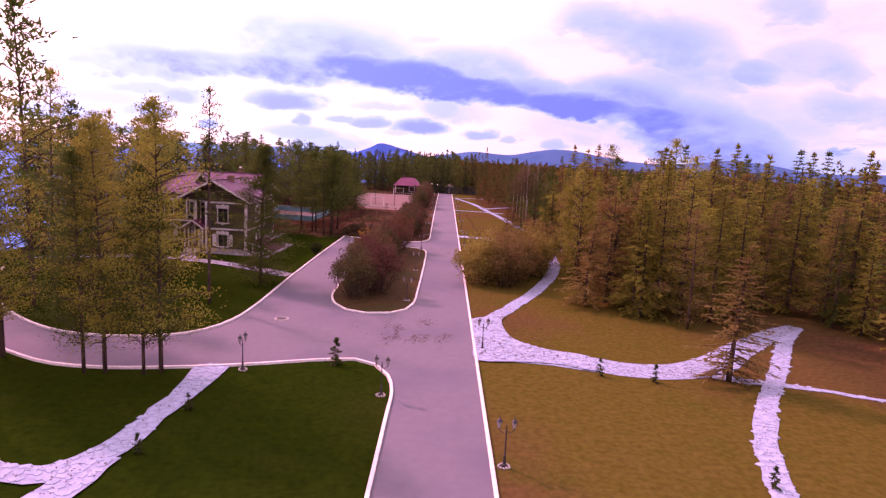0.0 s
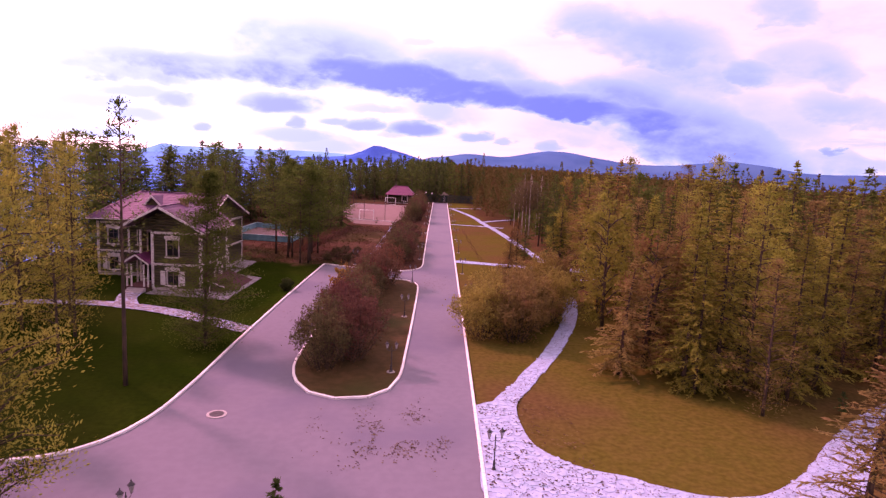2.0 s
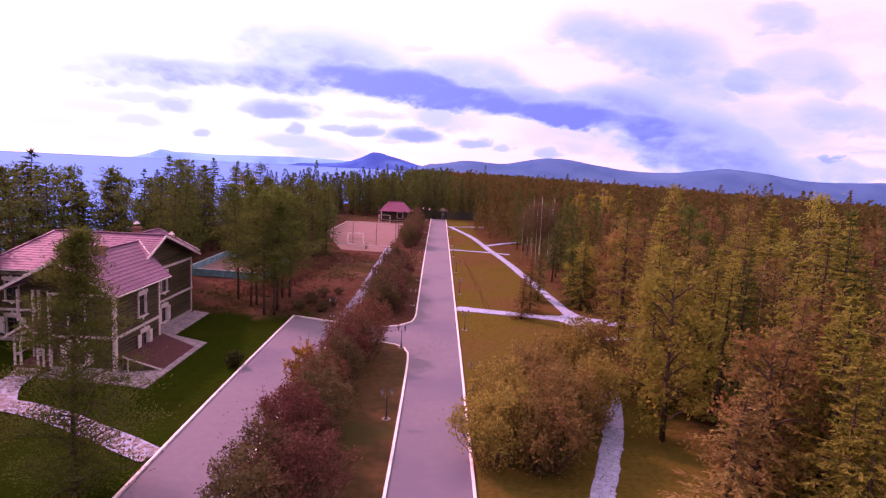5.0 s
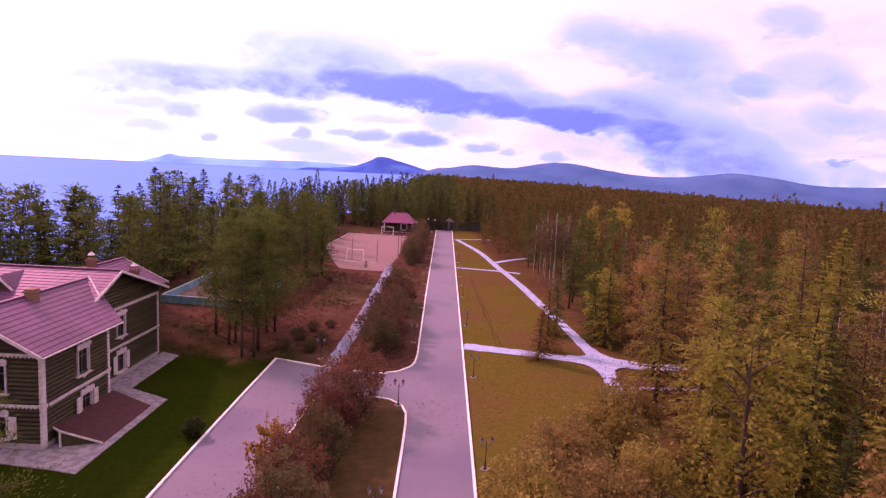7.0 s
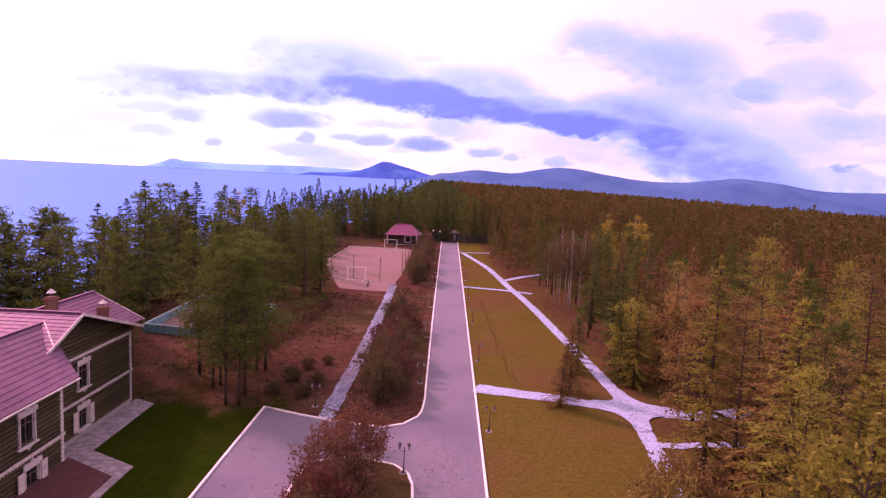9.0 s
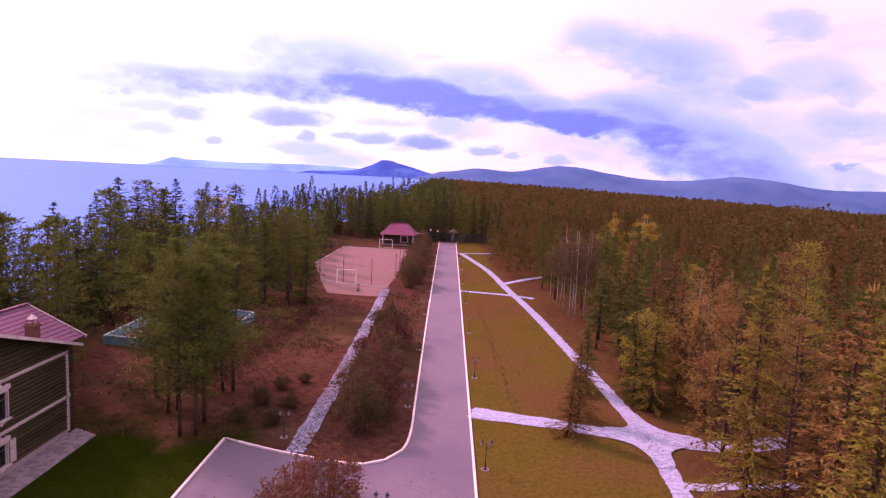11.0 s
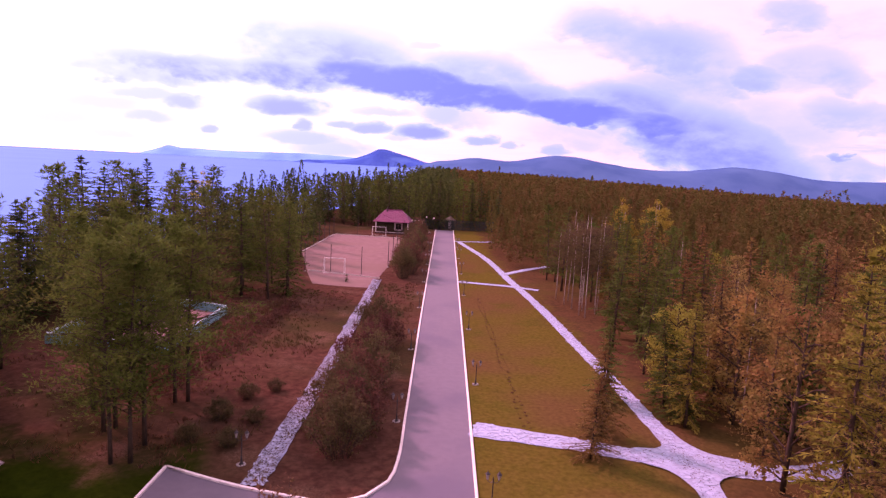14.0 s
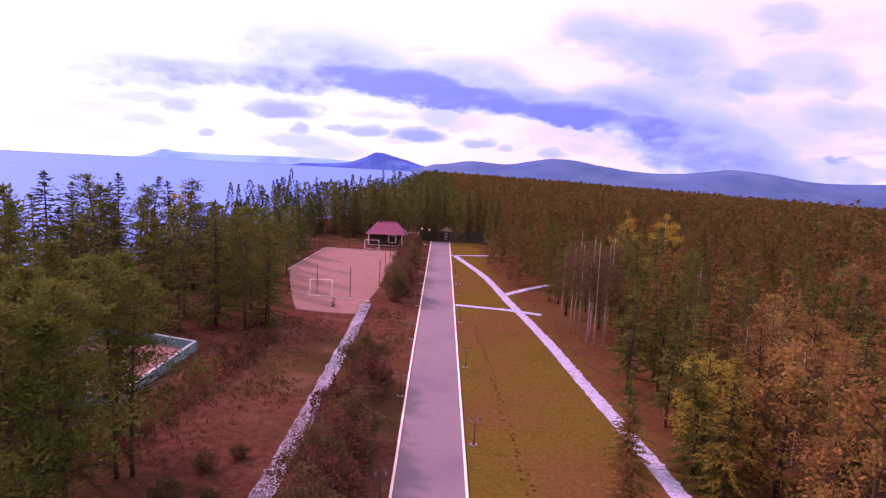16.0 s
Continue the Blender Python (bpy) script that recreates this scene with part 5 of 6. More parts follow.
def build_house():
    ho = thing("house", 0, 0, 0, 0, "two-storey dark log house with white carved trim", "house")
    S = lambda x, y, z=0.0: pose(x, y, z)                    # face to the south (-y)
    E = lambda x, y, z=0.0: pose(x, y, z, 0, 0, 90)          # face to the east (+x)
    W = lambda x, y, z=0.0: pose(x, y, z, 0, 0, -90)
    Nn = lambda x, y, z=0.0: pose(x, y, z, 0, 0, 180)

    def wall(m, length, z0, z1, wins=(), reach=None):
        holes = [(c - w / 2 - 0.02, c + w / 2 + 0.02, zs, zs + h) for c, zs, w, h, _ in wins]
        log_wall(ho, m, length, z0, z1, holes, reach)
        for c, zs, w, h, sh in wins:
            window_at(ho, m @ pose(c, 0, zs), w, h, sh)

    up, lo = 3.15, 0.60
    wall(S(-25.1, 69.7), 4.2, 0.35, 5.45, ((1.8, up, 1.05, 1.5, False), (1.8, lo, 1.0, 1.25, True)))
    wall(S(-27.2, 71.9), 2.1, 0.35, 5.45, ((1.25, 3.0, 1.1, 2.0, False), (1.2, 0.45, 1.0, 2.0, False)))
    wall(W(-25.1, 71.7), 2.0, 0.35, 5.45)
    wall(E(-20.9, 69.7), 6.2, 0.35, 5.45, ((3.45, up, 1.05, 1.5, False), (3.7, lo, 1.0, 1.25, True)))
    wall(E(-22.9, 75.9), 10.9, 0.35, 5.75, ((5.2, up, 1.05, 1.5, False), (5.1, lo, 1.0, 1.25, True)))
    wall(S(-33.3, 75.9), 5.9, 0.35, 5.75, ((1.5, up, 1.0, 1.5, False), (4.4, up, 1.0, 1.5, False), (1.5, lo, 0.95, 1.25, True)))
    wall(W(-27.2, 75.9), 4.0, 0.35, 5.45)
    wall(W(-33.3, 86.8), 10.9, 0.35, 5.75)
    wall(Nn(-22.9, 86.8), 10.4, 0.35, 5.75)
    wall(Nn(-20.9, 75.9), 2.1, 0.35, 5.45)
    wall(S(-27.2, 69.7, 0), 6.3, 5.45, 7.2, (), lambda z: ((z - 5.45) / 0.566, 6.3 - (z - 5.45) / 0.553))
    wall(E(-22.9, 75.9, 0), 10.9, 5.75, 7.75, (), lambda z: ((z - 5.75) / 0.45, 10.9 - (z - 5.75) / 0.345))
    part("plinth", boxes((-27.25, -20.85, 71.85, 75.84, 0, 0.35), (-25.15, -20.85, 69.65, 71.84, 0, 0.35), (-33.35, -22.85, 75.85, 86.85, 0, 0.35)), M_CONC, ho)
    # corner boards, in two lengths
    for x, y, d in ((-25.1, 69.7, 0), (-27.2, 71.9, 0), (-20.9, 69.7, 0), (-20.9, 75.9, 1), (-22.9, 86.8, 0), (-33.3, 75.9, 0)):
        for z0, z1 in ((0.2, 2.36), (2.60, 5.32)):
            part("corner_board", boxes((x - 0.125, x + 0.125, y - 0.125, y + 0.125, z0, z1), bevel=0.012), M_TRIM, ho)
        part("corner_cap", boxes((x - 0.17, x + 0.17, y - 0.17, y + 0.17, 2.38, 2.58), bevel=0.012), M_TRIM, ho)
    for z in (2.44, 5.24):
        for m, ln in ((S(-24.9, 69.7, z), 3.8), (E(-20.9, 69.95, z), 5.7), (E(-22.9, 76.0, z), 10.5), (S(-33.05, 75.9, z), 5.5)):
            part("frieze", carved_band(ln), M_TRIM, ho, "white carved frieze board").matrix_basis = m
    # roofs
    part("roof", roof_slope((-20.2, 68.6, 5.50), (-20.2, 76.5, 5.50), (-24.1, 79.6, 7.60), (-24.1, 68.6, 7.60)), M_ROOF, ho, "dull red pressed tin roof")
    part("roof", roof_slope((-27.7, 75.6, 5.60), (-27.7, 68.6, 5.60), (-24.1, 68.6, 7.60), (-24.1, 79.6, 7.60)), M_ROOF, ho)
    part("roof", roof_slope((-34.0, 75.0, 5.70), (-22.2, 75.0, 5.70), (-22.2, 80.3, 8.05), (-31.2, 80.3, 8.05)), M_ROOF, ho)
    part("roof", roof_slope((-22.2, 87.4, 5.62), (-34.0, 87.4, 5.62), (-31.2, 80.3, 8.05), (-22.2, 80.3, 8.05)), M_ROOF, ho)
    part("roof", roof_slope((-34.0, 87.4, 5.62), (-34.0, 75.0, 5.70), (-31.2, 80.3, 8.05), (-31.2, 80.32, 8.05)), M_ROOF, ho)
    part("roof", roof_slope((-22.9, 83.0, 5.70), (-22.9, 88.9, 5.70), (-26.6, 88.9, 7.55), (-26.6, 81.3, 7.55)), M_ROOF, ho)
    part("roof", roof_slope((-30.3, 88.9, 5.70), (-30.3, 83.0, 5.70), (-26.6, 81.3, 7.55), (-26.6, 88.9, 7.55)), M_ROOF, ho)
    wall(Nn(-23.4, 88.2), 6.4, 0.35, 5.7)
    wall(Nn(-23.4, 88.2, 0), 6.4, 5.7, 7.0, (), lambda z: ((z - 5.7) / 0.46, 6.4 - (z - 5.7) / 0.46))
    wall(W(-29.8, 88.2), 2.0, 0.35, 5.7)
    wall(E(-23.4, 86.8), 1.4, 0.35, 5.7)
    for p, q in (((-24.1, 68.55, 7.66), (-24.1, 79.3, 7.66)), ((-22.25, 80.3, 8.12), (-31.2, 80.3, 8.12)), ((-26.6, 82.0, 7.62), (-26.6, 88.95, 7.62)), ((-31.2, 80.3, 8.10), (-34.0, 75.0, 5.75)), ((-31.2, 80.3, 8.10), (-34.0, 87.4, 5.68))):
        part("ridge_cap", beam(p, q, 0.22, 0.06), M_ROOF, ho)
    for p, q in (((-20.15, 68.56, 5.46), (-24.1, 68.56, 7.58)), ((-27.75, 68.56, 5.56), (-24.1, 68.56, 7.58)), ((-22.16, 74.9, 5.64), (-22.16, 80.3, 8.02)), ((-22.16, 87.45, 5.56), (-22.16, 80.3, 8.02)),
                 ((-22.85, 88.93, 5.65), (-26.6, 88.93, 7.5)), ((-30.35, 88.93, 5.65), (-26.6, 88.93, 7.5))):
        part("bargeboard", beam(p, q, 0.05, 0.18), M_TRIM, ho)
    for p, q in (((-20.14, 68.6, 5.44), (-20.14, 76.5, 5.44)), ((-27.76, 68.6, 5.54), (-27.76, 75.4, 5.54)), ((-34.0, 74.94, 5.64), (-27.9, 74.94, 5.64))):
        part("gutter", beam(p, q, 0.08, 0.08), M_TRIM, ho, "white eaves gutter")
    part("valley_flashing", beam((-22.25, 77.6, 6.86), (-24.0, 79.5, 7.70), 0.14, 0.04), M_TRIM, ho)
    # dormer
    dm = part("dormer", roof_slope((-29.55, 77.6, 6.95), (-28.75, 77.35, 7.85), (-28.75, 79.9, 7.90), (-29.55, 78.1, 7.05), 0.3), M_ROOF, ho)
    part("dormer_slope", roof_slope((-27.95, 78.1, 7.05), (-28.75, 79.9, 7.90), (-28.75, 77.35, 7.85), (-27.95, 77.6, 6.95), 0.3), M_ROOF, dm)
    bm = bmesh.new()
    vs = [bm.verts.new(p) for p in ((-29.4, 77.7, 6.80), (-28.1, 77.7, 6.80), (-28.75, 77.7, 7.74), (-29.4, 78.0, 6.80), (-28.1, 78.0, 6.80), (-28.75, 78.0, 7.74))]
    for f in ((0, 1, 2), (5, 4, 3), (0, 3, 4, 1), (1, 4, 5, 2), (2, 5, 3, 0)):
        bm.faces.new([vs[i] for i in f])
    part("dormer_front", bm, M_LOG, dm)
    part("dormer_trim", beam((-29.60, 77.55, 6.88), (-28.75, 77.30, 7.86), 0.05, 0.14), M_TRIM, dm)
    part("dormer_trim", beam((-27.90, 77.55, 6.88), (-28.75, 77.30, 7.86), 0.05, 0.14), M_TRIM, dm)
    # chimneys
    for x, y, z0, z1, capped in ((-23.75, 73.3, 6.7, 8.05, False), (-26.0, 83.2, 6.9, 8.35, True), (-24.1, 85.7, 5.9, 7.25, True)):
        ch = part("chimney", boxes((x - 0.28, x + 0.28, y - 0.28, y + 0.28, z0, z1), (x - 0.34, x + 0.34, y - 0.34, y + 0.34, z1 - 0.22, z1 - 0.10), bevel=0.01), M_BRICK, ho, "brown brick chimney")
        if capped:
            part("cowl", lathe(bmesh.new(), ((0.30, z1 + 0.25), (0.05, z1 + 0.48), (0.02, z1 + 0.5)), 6, (x, y, 0)), M_TRIM, ch, "pale metal cowl")
            for sx in (-0.185, 0.185):
                for sy in (-0.185, 0.185):
                    part("cowl_leg", boxes((x + sx - 0.015, x + sx + 0.015, y + sy - 0.015, y + sy + 0.015, z1, z1 + 0.26)), M_IRON, ch)
    # low red roof over the cellar stair on the east side
    bm = bmesh.new()
    top = ((-20.80, 70.35, 1.05), (-20.25, 70.05, 1.00), (-18.30, 70.75, 0.10), (-18.30, 76.2, 0.10), (-20.80, 76.4, 0.95))
    vs = [bm.verts.new(p) for p in top] + [bm.verts.new((p[0], p[1], p[2] - 0.07)) for p in top]
    for f in ((0, 1, 2), (0, 2, 3, 4), (7, 6, 5), (9, 8, 7, 5), (0, 5, 6, 1), (1, 6, 7, 2), (2, 7, 8, 3), (3, 8, 9, 4), (4, 9, 5, 0)):
        bm.faces.new([vs[k] for k in f])
    bmesh.ops.recalc_face_normals(bm, faces=bm.faces)
    cell = part("cellar_roof", bm, M_DECK, ho, "low dark red lean-to roof over the cellar stair")
    part("cellar_fascia", beam((-20.80, 70.30, 1.02), (-20.25, 70.00, 0.97), 0.05, 0.10), M_TRIM, cell)
    part("cellar_fascia", beam((-20.25, 70.00, 0.97), (-18.30, 70.70, 0.08), 0.05, 0.10), M_TRIM, cell)
    part("cellar_post", boxes((-20.30, -20.21, 70.00, 70.08, 0.05, 0.92)), M_TRIM, cell)
    bm = bmesh.new()
    low = [(-20.72, 70.42, 0.05), (-20.20, 70.12, 0.05), (-18.45, 70.78, 0.05)]
    vs = [bm.verts.new(p) for p in low] + [bm.verts.new(p) for p in ((-20.72, 70.42, 0.97), (-20.20, 70.12, 0.91), (-18.45, 70.78, 0.07))]
    for f in ((0, 1, 4, 3), (1, 2, 5, 4), (2, 0, 3, 5), (2, 1, 0), (3, 4, 5)):
        bm.faces.new([vs[k] for k in f])
    bmesh.ops.recalc_face_normals(bm, faces=bm.faces)
    part("cellar_front", bm, M_LOG, cell, "dark boarded cellar front")
    # entrance porch with a red gable roof before the recessed door, a balcony above it
    pr = part("porch_floor", boxes((-27.35, -25.30, 69.2, 71.75, 0, 0.42)), M_DECK, ho, "dark red porch floor")
    for k in range(3):
        part("step", boxes((-27.10, -25.55, 69.19 - 0.30 * (k + 1), 69.19 - 0.30 * k - 0.004, 0, 0.33 - 0.11 * k), bevel=0.01), M_CONC, pr, "grey porch step")
    part("porch_roof", roof_slope((-27.65, 71.7, 2.40), (-27.65, 68.9, 2.40), (-26.3, 68.9, 3.30), (-26.3, 71.7, 3.30), 0.3), M_PAVROOF, pr, "red tin porch roof")
    part("porch_roof", roof_slope((-25.15, 68.9, 2.50), (-25.15, 69.45, 2.50), (-26.3, 69.45, 3.30), (-26.3, 68.9, 3.30), 0.3), M_PAVROOF, pr)
    part("porch_roof", roof_slope((-25.32, 69.46, 2.62), (-25.32, 71.7, 2.62), (-26.3, 71.7, 3.30), (-26.3, 69.46, 3.30), 0.3), M_PAVROOF, pr)
    for p, q in (((-27.70, 68.86, 2.36), (-26.3, 68.86, 3.30)), ((-25.10, 68.86, 2.46), (-26.3, 68.86, 3.30))):
        part("porch_bargeboard", beam(p, q, 0.05, 0.14), M_TRIM, pr)
    for x, y in ((-27.25, 69.3), (-26.85, 69.3), (-25.75, 69.3), (-25.38, 69.3), (-27.25, 71.2)):
        part("porch_post", boxes((x - 0.06, x + 0.06, y - 0.06, y + 0.06, 0.42, 2.42), bevel=0.01), M_TRIM, pr)
    for b in ((-27.19, -26.91, 69.27, 69.33, 1.15, 1.22), (-25.69, -25.44, 69.27, 69.33, 1.15, 1.22), (-27.28, -27.22, 69.4, 71.1, 1.15, 1.22)):
        part("porch_rail", boxes(b), M_TRIM, pr)
    for x in (-27.2, -26.2):
        part("balcony_post", boxes((x - 0.07, x + 0.07, 69.63, 69.77, 3.34, 5.44), bevel=0.01), M_TRIM, pr)
    # paved strip round the walls
    strip = [(-25.2, 68.4), (-19.2, 67.6), (-17.8, 67.3), (-17.8, 77.5), (-21.1, 79.2), (-21.1, 86.8), (-22.8, 87.6), (-22.8, 76.0), (-20.8, 76.0), (-20.8, 69.6), (-25.2, 69.6)]
    tagged(new("house_apron", finish(sheet([Vector(p) for p in strip], 0.05, 0.06), "house_apron", M_TILE)), "pale stone-paved strip round the log house", "pavement", kind="structure")


build_house()

# ---- pavilion by the court ----
def build_pavilion():
    pv = thing("pavilion", 0, 0, 0, 0, "small dark log pavilion with a red hip roof", "pavilion")
    x0, x1, y0, y1 = -15.4, -8.2, 196.6, 202.2
    log_wall(pv, pose(x0, y0, 0), x1 - x0, 0.3, 2.7, [(4.33, 5.67, 0.85, 2.25)])
    window_at(pv, pose(x0 + 5.0, y0, 0.85), 1.3, 1.4, False)
    for b in ((4.08, 4.32, 0.72, 2.40), (5.68, 5.92, 0.72, 2.40), (4.33, 5.67, 2.26, 2.44), (4.33, 5.67, 0.66, 0.84)):
        part("window_casing", boxes((x0 + b[0], x0 + b[1], y0 - 0.20, y0 - 0.13, b[2], b[3])), M_TRIM, pv, "white window casing")
    for m, ln in ((pose(x1, y0, 0, 0, 0, 90), y1 - y0), (pose(x1, y1, 0, 0, 0, 180), x1 - x0), (pose(x0, y1, 0, 0, 0, -90), y1 - y0)):
        log_wall(pv, m, ln, 0.3, 2.7)
    part("veranda_floor", boxes((x0 - 0.1, x1 + 0.1, y0 - 1.4, y1 + 0.1, 0, 0.3)), M_DECK, pv, "dark red boarded veranda floor")
    a, b, c, d = (x0 - 0.7, y0 - 1.6), (x1 + 0.7, y0 - 1.6), (x1 + 0.7, y1 + 0.7), (x0 - 0.7, y1 + 0.7)
    r0, r1 = (-13.7, 199.0, 5.1), (-9.9, 199.0, 5.1)
    z = 2.62
    part("roof", roof_slope((*a, z), (*b, z), r1, r0), M_PAVROOF, pv, "red tin hip roof")
    part("roof", roof_slope((*b, z), (*c, z), (r1[0], 199.01, 5.1), r1), M_PAVROOF, pv)
    part("roof", roof_slope((*c, z), (*d, z), r0, r1), M_PAVROOF, pv)
    part("roof", roof_slope((*d, z), (*a, z), r0, (r0[0], 199.01, 5.1)), M_PAVROOF, pv)
    part("ridge_cap", beam((r0[0], 199, 5.16), (r1[0], 199, 5.16), 0.25, 0.08), M_PAVROOF, pv)
    part("flue", lathe(bmesh.new(), ((0.1, 4.3), (0.1, 5.6), (0.16, 5.62), (0.02, 5.75)), 8, (-13.2, 198.4, 0)), M_IRON, pv)
    for x in (x0, x1):
        part("veranda_post", boxes((x - 0.12, x + 0.12, y0 - 1.38, y0 - 1.14, 0.3, 2.6), bevel=0.01), M_TRIM, pv, "white veranda post")
    part("veranda_edge", boxes((x0 - 0.1, x1 + 0.1, y0 - 1.46, y0 - 1.402, 0.22, 0.32)), M_TRIM, pv, "pale edge board")
    for z0 in (0.62, 1.02):
        part("rail", boxes((x0 + 0.13, x1 - 1.3, y0 - 1.30, y0 - 1.24, z0, z0 + 0.08)), M_DECK, pv, "dark red veranda rail")
    for k in range(5):
        part("baluster", boxes((x0 + 1.0 + 1.2 * k - 0.04, x0 + 1.0 + 1.2 * k + 0.04, y0 - 1.30, y0 - 1.22, 0.3, 1.02)), M_DECK, pv)
    part("stair_rail", beam((x1 + 0.2, y0 - 1.3, 1.1), (x1 + 1.5, y0 - 1.3, 0.75), 0.06, 0.08), M_TRIM, pv, "white stair rail")
    for x in (x1 + 0.25, x1 + 1.45):
        part("stair_post", boxes((x - 0.05, x + 0.05, y0 - 1.35, y0 - 1.25, 0, 1.08 if x < x1 + 1 else 0.76)), M_TRIM, pv)
    part("stairs", boxes(*[(x1 + 0.1 + 0.28 * i, x1 + 0.38 + 0.28 * i, y0 - 1.3, y0, 0, 0.25 - 0.06 * i) for i in range(4)]), M_TRIM, pv)


build_pavilion()

# ---- lamps ----
def lamp_post():
    lp = thing("lamp_post", 0, 0, 0, 0, "black iron garden lamp with two lanterns", "street lamp", "lamps along the drive")
    part("post", lathe(bmesh.new(), ((0.11, 0), (0.11, 0.08), (0.06, 0.14), (0.045, 0.4), (0.055, 0.43), (0.028, 0.47), (0.024, 1.42), (0.04, 1.45), (0.02, 1.5), (0.012, 1.62)), 8), M_IRON, lp)
    bm = bmesh.new()
    for s in (-1, 1):
        tube(bm, [(0, 0, 1.36), (0.12 * s, 0, 1.30), (0.24 * s, 0, 1.36), (0.27 * s, 0, 1.46)], 0.014, 5)
    part("arm", bm, M_IRON, lp)
    for s in (-1, 1):
        at = (0.27 * s, 0, 1.46)
        ln = part("lantern", lathe(bmesh.new(), ((0.035, 0), (0.05, 0.03), (0.10, 0.25), (0.085, 0.26)), 6, at), M_GLOBE, lp, "frosted lantern glass")
        part("lantern_cap", lathe(bmesh.new(), ((0.13, 0.255), (0.05, 0.35), (0.02, 0.38), (0.025, 0.41), (0.004, 0.45)), 6, at), M_IRON, ln)
        part("lantern_foot", lathe(bmesh.new(), ((0.02, -0.04), (0.06, -0.004)), 6, at), M_IRON, ln)
    rng = random.Random(4)
    for i in range(11):
        a = i * 0.571
        r = 0.19 + rng.uniform(-0.03, 0.04)
        bm = lathe(bmesh.new(), ((0.04, -0.02), (0.06, 0.03), (0.04, 0.06), (0.01, 0.075)), 5, (r * math.cos(a), r * math.sin(a), 0))
        part("stone", bm, M_CONC, lp)
    return lp


LAMPS = [(-2.37, 32.1), (2.75, 26.0), (2.75, 39.9), (-2.4, 51.0), (-2.4, 64.1), (-2.45, 78.3), (-2.25, 94.2), (2.95, 85.0), (2.95, 70.0), (2.95, 101.4), (-2.25, 109.1), (2.95, 116.6), (-2.25, 124.7), (2.9, 132.5),
         (-2.35, 139.8), (2.9, 147.6), (-2.4, 154.8), (2.85, 162.8), (-2.5, 170.0), (2.8, 178.0), (-9.7, 87.9)]
first_lamp = lamp_post()
first_lamp.matrix_basis = pose(-9.55, 34.5, 0, 0, 0, 80)
for i, (x, y) in enumerate(LAMPS):
    copy_thing(first_lamp, pose(x, y, 0.0 if not (-9 < x < -2 and 48 < y < 80) else 0.09, 0, 0, (i * 37) % 25 - 12))

# ---- ball court ----
def goal(x, y, turn):
    g = thing("goal", x, y, 0.03, turn, "white steel ball-game goal on the sand court", "goal", "court goals")
    for s in (-1, 1):
        part("goal_post", lathe(bmesh.new(), ((0.045, 0), (0.045, 2.0)), 8, (1.45 * s, 0, 0)), M_WHITEPIPE, g)
        bm = tube(bmesh.new(), [(1.45 * s, 0, 1.97), (1.45 * s, 0.7, 1.9), (1.45 * s, 1.05, 0.04), (1.45 * s, 0, 0.04)], 0.022, 5)
        part("side_stay", bm, M_WHITEPIPE, g)
    part("crossbar", tube(bmesh.new(), [(-1.45, 0, 1.99), (1.45, 0, 1.99)], 0.045, 8), M_WHITEPIPE, g)
    part("ground_bar", tube(bmesh.new(), [(-1.45, 1.05, 0.04), (1.45, 1.05, 0.04)], 0.022, 5), M_WHITEPIPE, g)
    return g


goal(-15.15, 143.6, 180)
goal(-14.0, 189.4, 0)


def court_post(x, y, h):
    p = thing("net_post", x, y, 0, 0, "thin dark steel post beside the court", "post", "court posts")
    part("shaft", lathe(bmesh.new(), ((0.05, 0), (0.045, h)), 8), M_POST, p)
    part("foot", lathe(bmesh.new(), ((0.14, 0), (0.13, 0.10), (0.06, 0.11)), 8), M_CONC, p)
    part("cap", lathe(bmesh.new(), ((0.06, h), (0.05, h + 0.04), (0.01, h + 0.06)), 8), M_POST, p)


for x, y in ((-15.6, 142.9), (-11.2, 142.3), (-8.2, 150.0), (-8.2, 158.0), (-8.25, 167.0), (-8.3, 176.0), (-8.4, 186.5), (-19.3, 143.2), (-24.0, 161), (-23.95, 165.5), (-23.9, 170), (-23.8, 174.5), (-23.7, 179), (-23.6, 183.5), (-23.5, 188.0), (-18.5, 188.9)):
    court_post(x, y, 4.0)


def border(line, name="court_border"):
    b = thing(name, 0, 0, 0, 0, "low white-painted border board of the sand court", "border", "court borders")
    for (xa, ya), (xb, yb) in zip(line, line[1:]):
        n = max(1, int(math.hypot(xb - xa, yb - ya) / 3.0))
        for i in range(n):
            p = (xa + (xb - xa) * i / n, ya + (yb - ya) * i / n, 0.07)
            q = (xa + (xb - xa) * (i + 0.985) / n, ya + (yb - ya) * (i + 0.985) / n, 0.07)
            part("board", beam(p, q, 0.07, 0.16), M_TRIM, b)


border([(-19.0, 143.9), (-14.5, 142.4), (-8.4, 140.6)])
border([(-23.95, 161.0), (-23.45, 188.5)])
border([(-23.3, 188.8), (-8.5, 187.3)])

